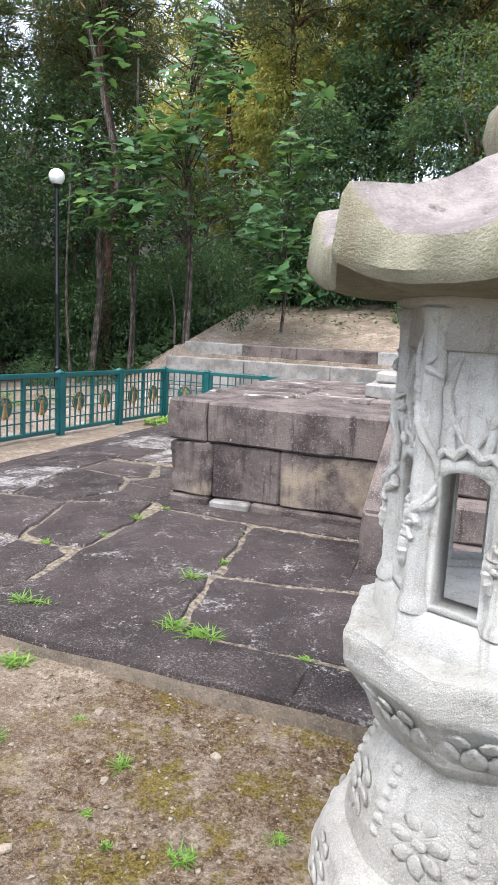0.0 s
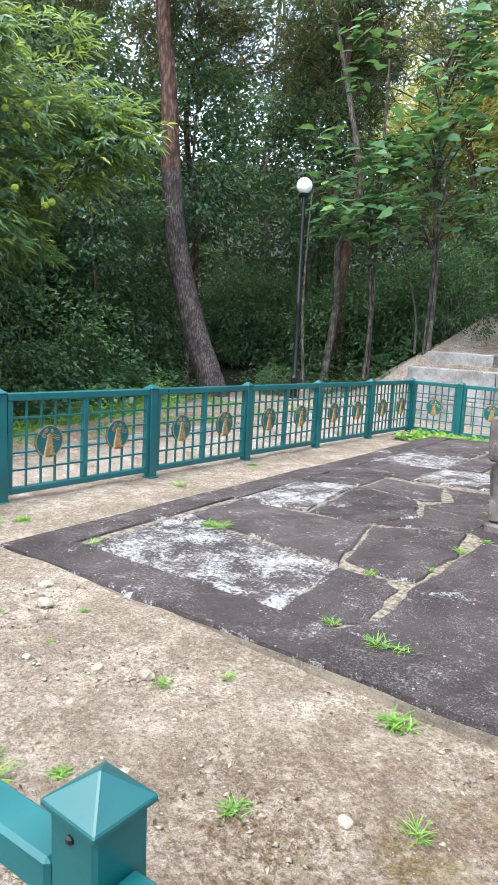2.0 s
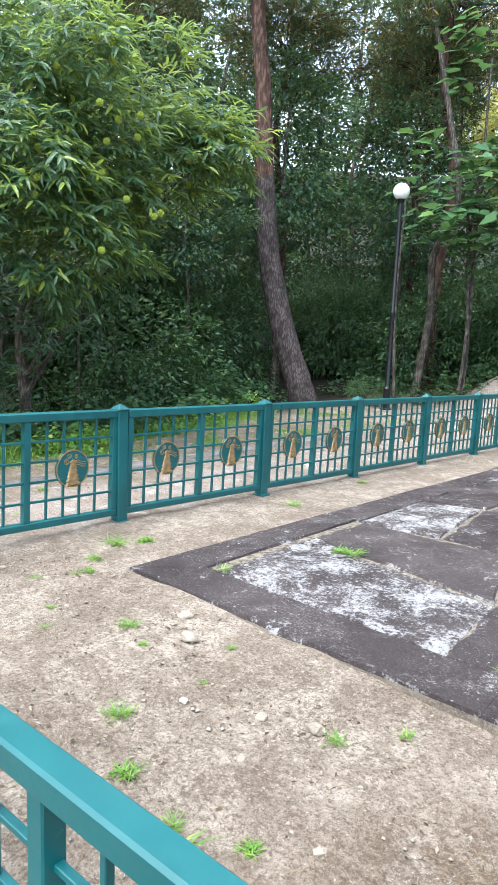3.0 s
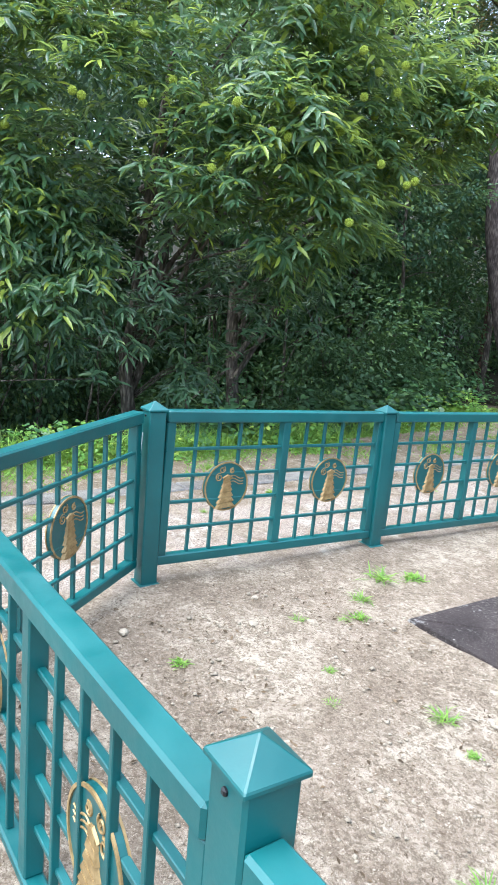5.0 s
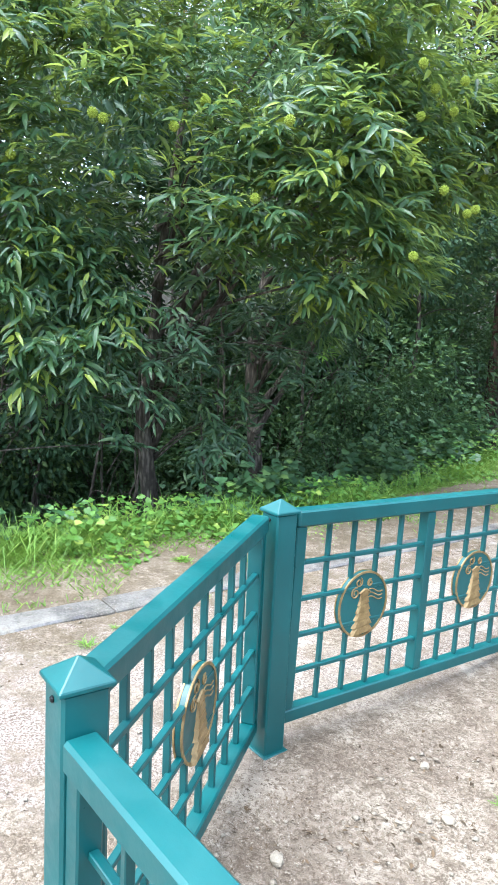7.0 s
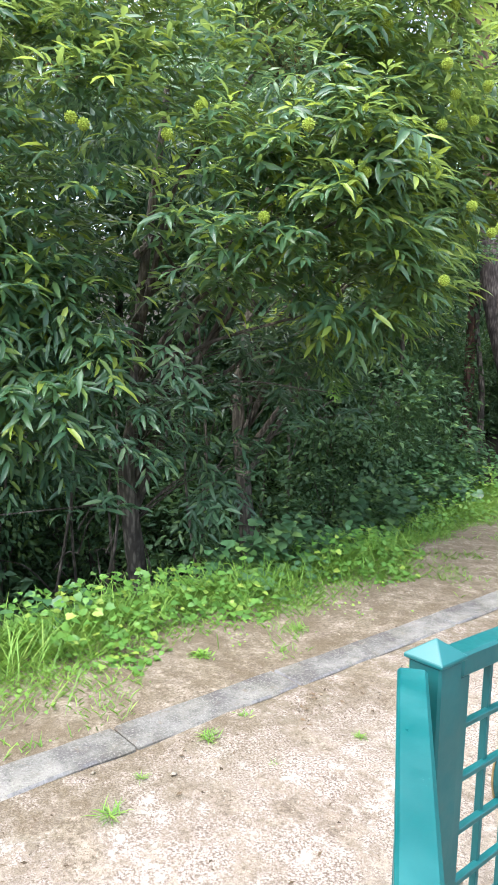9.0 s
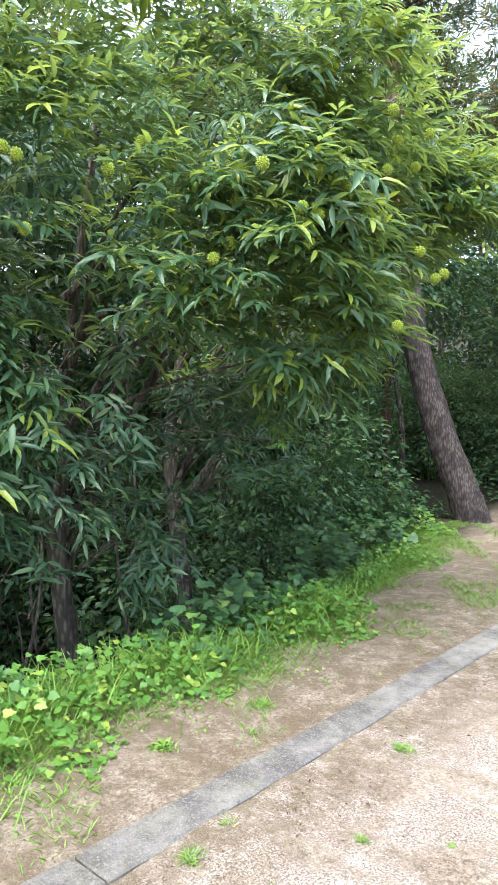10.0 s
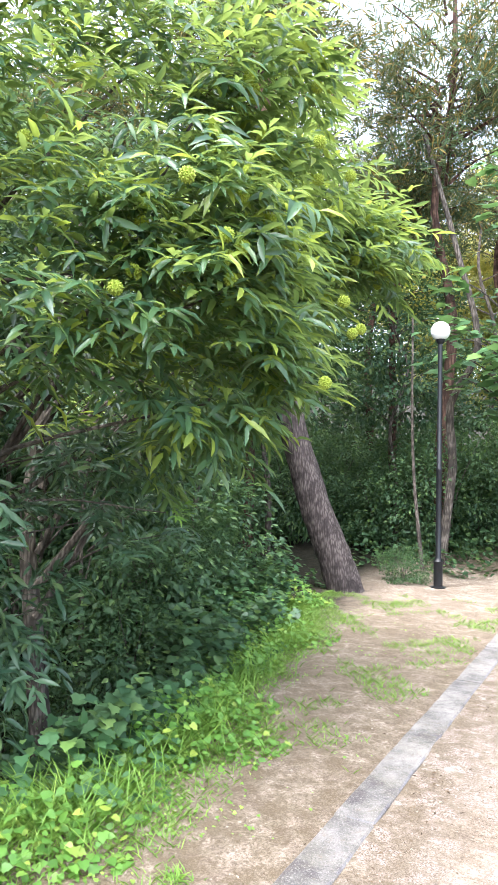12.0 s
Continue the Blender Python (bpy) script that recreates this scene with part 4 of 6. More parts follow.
def window_wall(k):
    """One side of the chamber: a wall with an arched window and a moulded frame."""
    c = octo(0.296, 0)
    a, b = c[k], c[(k + 1) % 8]
    mid = (a + b) / 2
    ux = (b - a).normalized()
    out = Vector((mid.x, mid.y, 0)).normalized()
    half = (b - a).length / 2
    z0, z1 = 0.81, 1.51
    w, sill, spring, rise = 0.064, 0.845, 1.185, 0.020
    hole = [(-w, sill), (w, sill), (w, spring)]
    for i in range(1, 6):
        s = i / 6
        hole.append((w - 2 * w * s, spring + rise * math.sin(math.pi * s) ** 0.6))
    hole.append((-w, spring))
    frame_in = hole
    def grow(d):
        cx, cz = 0, (sill + spring) / 2
        return [(x + math.copysign(d, x) if abs(x) > 0.01 else x, z + (d if z > spring - 0.001 else (-d * 0.5 if z < sill + 0.001 else 0))) for x, z in frame_in]
    outer = []
    for x, z in grow(0.03):
        s = max(abs(x) / half, 0.001)
        outer.append((x, z))
    edge = []
    for x, z in outer:
        if z <= sill:
            edge.append((math.copysign(half, x), z0))
        elif z >= spring and abs(x) < 0.085:
            edge.append((x / 0.094 * half, z1))
        else:
            edge.append((math.copysign(half, x), z))
    n = len(hole)
    loops = [(edge, 0.0), (outer, 0.0), (outer, 0.012), (hole, 0.012), (hole, 0.0), (hole, -0.07)]
    vs, fs = [], []
    for pts, d in loops:
        for x, z in pts:
            p = mid + ux * x + out * d
            vs.append((p.x, p.y, z))
    for i in range(len(loops) - 1):
        for q in range(n):
            r = (q + 1) % n
            fs.append((i * n + q, i * n + r, (i + 1) * n + r, (i + 1) * n + q))
    # the wall's inner face
    inner = len(vs)
    for x, z in edge:
        p = mid + ux * x * 0.78 - out * 0.07
        vs.append((p.x, p.y, z))
    for q in range(n):
        r = (q + 1) % n
        fs.append(((len(loops) - 1) * n + q, (len(loops) - 1) * n + r, inner + r, inner + q))
    part("window_wall", mesh_np("window_wall", vs, [np.array(fs)]), M_LANTERN, chamber)
    # drapery scrolls above the opening
    chunks = []
    for sgn in (-1, 1):
        for rr, zc in ((0.05, 1.36), (0.034, 1.30)):
            pts = []
            for i in range(12):
                t = i / 11
                px = sgn * (0.015 + rr * math.sin(t * 2.6) * 1.1)
                p = mid + ux * px + out * 0.003
                pts.append((p.x, p.y, zc - 0.09 + 0.17 * t * (1.25 if rr > 0.04 else 0.8)))
            tv, tf = tube_arrays(pts, [0.006 + 0.007 * math.sin(i / 11 * 3.1) for i in range(12)], 8, 0.5, k)
            chunks.append((tv, [tf]))
    pts = []
    for i in range(13):
        t = i / 12 * 2 - 1
        p = mid + ux * t * 0.095 + out * 0.012
        pts.append((p.x, p.y, 1.225 + 0.035 * math.cos(t * 1.6) + 0.012 * math.cos(t * 9)))
    tv, tf = tube_arrays(pts, [0.012] * 13, 8, 0.5, k)
    chunks.append((tv, [tf]))
    sv, sf = joined(chunks)
    part("carved_drapery", mesh_np("drapery", sv, sf, True), M_LANTERN, chamber)


def column(k):
    """A slim corner column with a foot and a head, and the dragon that winds round it."""
    c = octo(0.296, 0)[k]
    rows, sides = 40, 20
    vs, fs = [], []
    out = math.atan2(c.y, c.x)
    for i in range(rows):
        t = i / (rows - 1)
        z = 0.82 + 0.78 * t
        foot = max(0.0, 1 - t / 0.07, 1 - (1 - t) / 0.06)
        for j in range(sides):
            a = 2 * math.pi * j / sides
            r = 0.033 + 0.012 * min(1.0, foot * 1.6) + 0.0016 * math.cos(8 * a) + 0.004 * noise.fractal(Vector((c.x * 40 + math.cos(a), math.sin(a) + c.y * 40, z * 22)), 0.8, 2.0, 3)
            vs.append((c.x + r * math.cos(a), c.y + r * math.sin(a), z))
    for i in range(rows - 1):
        for j in range(sides):
            q = (j + 1) % sides
            fs.append((i * sides + j, i * sides + q, (i + 1) * sides + q, (i + 1) * sides + j))
    post = part("column", mesh_np("column", vs, [np.array(fs)], True), M_LANTERN, chamber)
    rd = random.Random(k + 3)
    chunks = []
    def coil(t0, t1, turn0, turn1, thick, n=30):
        pts, rad = [], []
        for i in range(n):
            u = i / (n - 1)
            a = out + turn0 + (turn1 - turn0) * u + 0.5 * math.sin(u * 7.0 + k)
            rr = 0.036 + 0.006 * math.sin(u * 9.0)
            pts.append((c.x + rr * math.cos(a), c.y + rr * math.sin(a), 0.82 + 0.78 * (t0 + (t1 - t0) * u)))
            rad.append(thick * (0.25 + 0.75 * math.sin(math.pi * min(1.0, 0.12 + 0.85 * u)) ** 0.8) * (1 + 0.16 * math.sin(i * 2.4)))
        tv, tf = tube_arrays(pts, rad, 10, 0.06, k)
        chunks.append((tv, [tf]))
    coil(0.14, 0.44, -1.5, 1.1, 0.018)
    coil(0.40, 0.30, 1.1, 0.2, 0.016, 14)
    coil(0.46, 0.92, 1.3, -1.7, 0.013)
    for _ in range(5):
        t0 = rd.uniform(0.2, 0.9)
        turn0 = rd.uniform(-1.4, 1.4)
        coil(t0, t0 + rd.uniform(0.03, 0.09), turn0, turn0 + rd.uniform(-0.8, 0.8), 0.010, 9)
    dv, df = joined(chunks)
    part("dragon", mesh_np("dragon", dv, df, True), M_LANTERN, post, "winding dragon carved in relief")


for k_ in range(8):
    window_wall(k_)
    column(k_)
# lotus pedestal under the chamber
def turned(prof, n, per, rounded, seed):
    """A closely ringed octagonal body on a profile from below, weathered at two scales."""
    rr_, zz_ = [p[0] for p in prof], [p[1] for p in prof]
    along_ = np.concatenate([[0], np.cumsum([math.dist(p, q) for p, q in zip(prof, prof[1:])])])
    at_ = np.unique(np.concatenate([np.linspace(0, along_[-1], n), along_, along_ + 0.004]).clip(0, along_[-1]).round(5))
    v, f = loft([octo_ring(float(np.interp(d, along_, rr_)), float(np.interp(d, along_, zz_)), per, 0, 0, rounded) for d in at_])
    return mesh_np("body", worn(worn(v, 0.007, 8, seed), 0.003, 34, seed + 2), f, True)


pedestal = part("pedestal", turned([(0.30, 0.41), (0.33, 0.45), (0.36, 0.52), (0.405, 0.585), (0.426, 0.61), (0.434, 0.63), (0.434, 0.70), (0.424, 0.722), (0.40, 0.730), (0.2, 0.732)], 34, 12, 0.0, 7), M_PEDESTAL, lantern, "rough granite pedestal carved with lotus petals", Matrix.Rotation(radians(26.0), 4, "Z"))


def petal_mesh(seed):
    """An upright lotus petal: pointed, with a raised rim and a worn, knobbly face."""
    bm = bmesh.new()
    bmesh.ops.create_icosphere(bm, subdivisions=3, radius=1)
    for v in bm.verts:
        p = v.co.copy()
        taper = 1.0 - 0.45 * max(0.0, p.z) ** 1.5
        rim = 1.0 - 0.30 * math.exp(-((p.y / 0.35) ** 2)) * (p.z < 0.7)
        k = 1 + 0.22 * noise.noise(p * 2.6 + Vector((seed * 4.0, 0, 0)))
        v.co = (p.x * 0.012 * rim * k, p.y * 0.035 * taper * k, p.z * 0.052 * k)
    return mesh_bm(bm, "petal", True)


PETALS = [petal_mesh(i) for i in range(4)]
for k_ in range(32):
    a_ = 2 * math.pi * (k_ + 0.5) / 32
    part("lotus_petal", PETALS[k_ % 4], M_PEDESTAL, pedestal, "", Matrix.Translation((0.340 * math.cos(a_), 0.340 * math.sin(a_), 0.505)) @ Matrix.Rotation(a_, 4, "Z") @ Matrix.Rotation(0.55, 4, "Y"))
    a_ += math.pi / 32
    part("lotus_petal", PETALS[(k_ + 1) % 4], M_PEDESTAL, pedestal, "", Matrix.Translation((0.372 * math.cos(a_), 0.372 * math.sin(a_), 0.562)) @ Matrix.Rotation(a_, 4, "Z") @ Matrix.Rotation(0.72, 4, "Y") @ Matrix.Diagonal((0.7, 0.75, 0.7, 1)))
prof = [(0.28, 0.45), (0.278, 0.40), (0.31, 0.345), (0.352, 0.25), (0.376, 0.17), (0.392, 0.08), (0.425, 0.065), (0.452, 0.03), (0.475, -0.03), (0.50, -0.10), (0.53, -0.20), (0.54, -0.45)]
stem = part("stem", turned(prof[::-1], 44, 12, 0.75, 11), M_PEDESTAL, lantern, "bell-shaped granite stem with beaded ribs")


def stem_radius(z):
    return float(np.interp(z, [p[1] for p in prof[::-1]], [p[0] for p in prof[::-1]]))


for k_ in range(24):
    a_ = 2 * math.pi * (k_ + 0.5) / 24
    part("lotus_petal", PETALS[k_ % 4], M_PEDESTAL, stem, "", Matrix.Translation((0.432 * math.cos(a_), 0.432 * math.sin(a_), -0.01)) @ Matrix.Rotation(a_, 4, "Z") @ Matrix.Rotation(-0.45, 4, "Y") @ Matrix.Diagonal((1.2, 1.5, 1.35, 1)))
bead_bm = bmesh.new()
bmesh.ops.create_icosphere(bead_bm, subdivisions=2, radius=0.022)
for v_ in bead_bm.verts:
    v_.co *= 1 + 0.25 * noise.noise(v_.co * 60)
    v_.co.z *= 0.72
bead = mesh_bm(bead_bm, "bead", True)


def rosette(k, zc, size, petals):
    """A worn flower in low relief on one side of the stem."""
    mid_ = ((octo(1.0, 0)[k] + octo(1.0, 0)[(k + 1) % 8]) / 2).normalized()
    tang_ = Vector((-mid_.y, mid_.x, 0))
    bm = bmesh.new()
    for i in range(petals + 1):
        a = 2 * math.pi * i / petals + 0.3 * k
        px, pz = (size * math.cos(a), size * math.sin(a)) if i < petals else (0.0, 0.0)
        made = bmesh.ops.create_icosphere(bm, subdivisions=2, radius=1)["verts"]
        z = zc + pz
        centre = mid_ * (stem_radius(z) * 0.962) + tang_ * px + Vector((0, 0, z))
        big_ = size * (0.56 if i < petals else 0.42)
        for v in made:
            q = v.co.copy()
            n_ = 1 + 0.35 * noise.noise(q * 2.2 + Vector((k * 3.0, i, 0)))
            ca_, sa_ = (math.cos(a), math.sin(a))
            lx, lz = q.y * 1.15 * ca_ - q.z * 0.8 * sa_, q.y * 1.15 * sa_ + q.z * 0.8 * ca_
            v.co = centre + tang_ * lx * big_ * n_ + Vector((0, 0, lz * big_ * n_)) + mid_ * q.x * 0.007 * n_
    return mesh_bm(bm, "rosette", True)


for k_ in range(8):
    c_ = octo(1.0, 0)[k_]
    for j_ in range(6):
        z_ = 0.345 - 0.034 * j_
        r_ = stem_radius(z_)
        part("bead", bead, M_PEDESTAL, stem, "", Matrix.Translation((c_.x * r_ * 0.945, c_.y * r_ * 0.945, z_)))
    part("flower_relief", rosette(k_, 0.215, 0.052, 7), M_PEDESTAL, stem)
    part("flower_relief", rosette(k_, -0.03, 0.046, 6), M_PEDESTAL, stem)


# ---- kerb and retaining wall ----
kerb = thing("kerb", "grey granite kerb laid flush along the path", "kerb", "", (0, 0, 0), 0, "structure")
joints = [-3.0, -1.4, 0.2, 1.62, 2.58, 4.0, 5.36, 6.8, 8.2, 9.7, 11.2, 12.7]
for i, (ya, yb) in enumerate(zip(joints, joints[1:])):
    me = block_mesh(0.215, yb - ya - 0.008, 0.16, 100 + i, 0.005, 0.010, 0.06)
    me.materials.append(M_KERB)
    me.materials.append(M_KERBEDGE)
    for pg in me.polygons:
        cx_, cy_ = pg.center.x, pg.center.y
        if pg.normal.z > 0.3 and (cx_ < 0.016 or cx_ > 0.199 or cy_ < 0.016 or cy_ > yb - ya - 0.024) and noise.noise(Vector((cx_ * 4, (cy_ + ya) * 7, 5.0))) > 0.0:
            pg.material_index = 1
    part("kerb_stone", me, None, kerb, "", Matrix.Translation((-7.49 + 0.004 * math.sin(i * 2.0), ya, -0.146)))

retaining = thing("retaining_wall", "stepped retaining wall of long grey granite blocks", "retaining wall", "", (0, 0, 0), 0, "structure")
for tier, (x0, y0, z0, z1) in enumerate(((-6.5, 12.55, -0.35, 0.22), (-6.55, 12.6, 0.22, 0.52), (-6.66, 12.65, 0.52, 0.80), (-6.42, 13.0, 0.78, 1.10))):
    x = x0
    r = random.Random(tier + 4)
    i = 0
    while x < 6:
        w = r.uniform(1.0, 1.9)
        block("retaining_block", retaining, x, x + w, y0, y0 + 0.6, z0, z1, 120 + tier * 20 + i, M_WALL if tier > 2 and x > -5.2 and i % 3 else M_STEP, rough=0.014)
        x += w
        i += 1


# ---- street lamp ----
lamp = thing("street_lamp", "black metal lamp post with a white globe", "street lamp", "", (-8.90, 12.10, float(land(-8.9, 12.1)) - 0.02))


def lathe(prof, n=16):
    """Vertices and faces of a turned shape; prof: (radius, height) from below."""
    v = np.array([(r * math.cos(2 * math.pi * k / n), r * math.sin(2 * math.pi * k / n), z) for r, z in prof for k in range(n)])
    f = [(i * n + k, i * n + (k + 1) % n, (i + 1) * n + (k + 1) % n, (i + 1) * n + k) for i in range(len(prof) - 1) for k in range(n)]
    return v, [np.array(f)]


part("pole", mesh_np("pole", *lathe([(0.13, 0), (0.13, 0.03), (0.075, 0.05), (0.075, 0.42), (0.085, 0.44), (0.06, 0.47), (0.046, 0.5), (0.046, 1.9), (0.052, 1.92), (0.052, 1.96), (0.04, 1.98), (0.038, 4.02), (0.06, 4.04), (0.08, 4.10), (0.0, 4.11)]), True), M_BLACK, lamp)
part("globe", mesh_np("globe", *lathe([(0.16 * math.sin(math.pi * i / 14), 4.24 - 0.16 * math.cos(math.pi * i / 14)) for i in range(15)], 24), True), M_GLOBE, lamp, "white glass globe")


# ---- trees ----
def limb(points, r0, r1, n=10, sides=8, seed=0, rough=0.12):
    path = smooth_path(points, n)
    return tube_arrays(path, [r0 + (r1 - r0) * (i / (n - 1)) ** 0.8 for i in range(n)], sides, rough, seed)


def shoots(base, way, count, length, r, spread=0.85, drop=0.16, fine=True):
    """Leafy shoots: count leaves set alternately along a short drooping twig. Returns joined leaf arrays."""
    n = len(base)
    way = unit(way)
    side = unit(np.cross(way, np.array([0, 0, 1.0])) + 1e-6)
    out = []
    reach = length * r.uniform(1.4, 2.2, n)[:, None]
    for i in range(count):
        s = (i + 0.6) / count
        sg = 1 if i % 2 else -1
        p = base + way * reach * s - np.array([0, 0, 1.0]) * reach * 0.22 * s * s
        d = way * (0.35 + 0.6 * s) + side * sg * spread * (1 - 0.6 * s) - np.array([0, 0, 1.0]) * drop * (0.4 + r.random((n, 1)) * 1.3)
        d = d + r.normal(0, 0.22, (n, 3))
        up = np.array([0, 0, 1.0]) + r.normal(0, 0.3, (n, 3)) + way * 0.75
        ln = length * r.uniform(0.75, 1.25, n)
        out.append(leaves(p, d, up, ln, ln * 0.23, r.uniform(0.1, 0.45), fine))
    return joined(out)


def leaf_cloud(seed, clumps, per, size, leaf, slim=0.45, flat=0.6, hollow=0.45, droop=0.3):
    """Leaves in many overlapping clumps that fill an ellipsoid of the given half-sizes about the origin."""
    r = np.random.default_rng(seed)
    d = unit(r.normal(0, 1, (clumps, 3)))
    rad = hollow + (1 - hollow) * r.random((clumps, 1)) ** 0.6
    cen = d * rad * np.array(size)
    cs = r.uniform(0.16, 0.34, (clumps, 1)) * np.mean(size)
    base, along, up = [], [], []
    q = unit(r.normal(0, 1, (clumps, per, 3))) * r.random((clumps, per, 1)) ** 0.45
    q[..., 2] *= flat
    b = cen[:, None] + q * cs[:, None]
    a = q + d[:, None] * 0.5 + r.normal(0, 0.3, b.shape) - np.array([0, 0, droop])
    u = np.array([0, 0, 1.0]) + d[:, None] * 0.5 + r.normal(0, 0.45, b.shape)
    b, a, u = b.reshape(-1, 3), a.reshape(-1, 3), u.reshape(-1, 3)
    ln = leaf * r.uniform(0.7, 1.3, len(b))
    return leaves(b, a, u, ln, ln * slim, 0.25, False)


def chestnut_front(y, z):
    """How far east the chestnut crowns reach."""
    x = -7.95 - 0.66 * np.clip(3.95 - y, 0, 2.7) + 0.20 * np.sin(1.9 * y + 1.3 * z) * np.sin(2.3 * z - 0.7 * y + 1.0) + 0.12 * np.sin(4.1 * y + 3.3 * z)
    x = x - 0.75 * np.clip(2.25 - z, 0, 3) * step01(2.2, 3.6, y) - 0.20 * np.clip(z - 3.9, 0, 5) - 1.2 * np.clip(y - 5.05 - 1.7 * step01(2.9, 3.8, z), 0, 4)
    return x


def pads(centres, way, per, r, wide=0.20, thin=0.07):
    """Bases and ways of the shoots that fan out flat from the tips of branchlets."""
    n = len(centres)
    way = unit(way)
    side = unit(np.cross(way, np.array([0, 0, 1.0])) + 1e-6)
    turn = r.uniform(-1.25, 1.25, (n, per, 1))
    d = way[:, None] * np.cos(turn) + side[:, None] * np.sin(turn) + r.normal(0, 0.16, (n, per, 3)) - np.array([0, 0, 0.12])
    b = centres[:, None] + d * r.uniform(0.0, wide, (n, per, 1)) + r.normal(0, thin, (n, per, 3))
    return b.reshape(-1, 3), d.reshape(-1, 3)


cr = np.random.default_rng(21)
N_PAD = 2600
sy = cr.uniform(-3.2, 6.9, N_PAD)
top_z = np.interp(sy, [-4, 2.0, 4.6, 6.9], [6.2, 6.0, 5.2, 4.8])
sz_ = 0.6 + (top_z - 0.6) * cr.random(N_PAD) ** 0.9
low = 2.05 + 0.30 * step01(2.7, 3.6, sy) - 0.45 * np.exp(-((sy - 4.4) / 0.35) ** 2) - 0.75 * np.exp(-((sy - 2.3) / 0.6) ** 2) + 0.22 * np.sin(sy * 2.7) + 0.16 * np.sin(sy * 5.1)
depth = cr.exponential(0.50, N_PAD)
sx = chestnut_front(sy, sz_) - 0.30 - depth
gap = np.sin(2.6 * sy + 1.0) * np.sin(2.9 * sz_ + 0.8 * sy) + 0.6 * np.sin(5.3 * sy - 3.7 * sz_)
keep = (sz_ > low) & ((gap > -0.75) | (depth > 0.8))
keep &= cr.random(N_PAD) > 0.30 + 0.50 * step01(3.5, 4.8, sz_)
pts_all = np.stack([sx, sy, sz_], -1)[keep]
CHEST = [(-10.35, 3.62, -1.1), (-10.8, 5.35, -1.0), (-10.9, 0.6, -2.3)]
owner = np.argmin(np.stack([np.abs(pts_all[:, 1] - c[1] + (1.2 if i == 2 else -0.5 if i == 1 else 0)) for i, c in enumerate(CHEST)]), axis=0)
burr_bm = bmesh.new()
bmesh.ops.create_icosphere(burr_bm, subdivisions=2, radius=0.034)
for f_ in list(burr_bm.faces):
    c_ = f_.calc_center_median()
    res = bmesh.ops.poke(burr_bm, faces=[f_])
    for v_ in res["verts"]:
        v_.co = c_.normalized() * (0.036 + 0.009 * (0.7 + 0.6 * abs(noise.noise(c_ * 90))))
BURR = mesh_bm(burr_bm, "burr")
burr_at = {0: [(-7.72, 4.33, 2.26), (-8.17, 4.53, 2.25), (-7.74, 4.66, 2.82), (-7.98, 4.19, 3.17), (-8.04, 3.69, 2.84), (-8.40, 3.25, 2.62), (-8.76, 2.72, 3.11), (-7.79, 4.35, 3.72), (-7.95, 3.56, 2.92), (-7.95, 3.73, 2.91), (-7.95, 4.55, 3.41), (-7.95, 4.96, 3.54), (-7.95, 4.70, 3.66), (-7.95, 4.78, 4.47), (-7.95, 3.19, 3.08), (-7.95, 4.49, 3.08)],
           1: [(-7.86, 5.14, 2.72), (-7.82, 5.20, 2.76), (-7.79, 4.87, 3.72)], 2: [(-9.06, 2.35, 2.73), (-8.98, 2.16, 3.13), (-8.95, 2.23, 3.10)]}
names = ("slender chestnut tree with drooping leaves and green burrs", "chestnut tree leaning over the verge with green burrs", "chestnut tree rooted in the gully with dense crown")
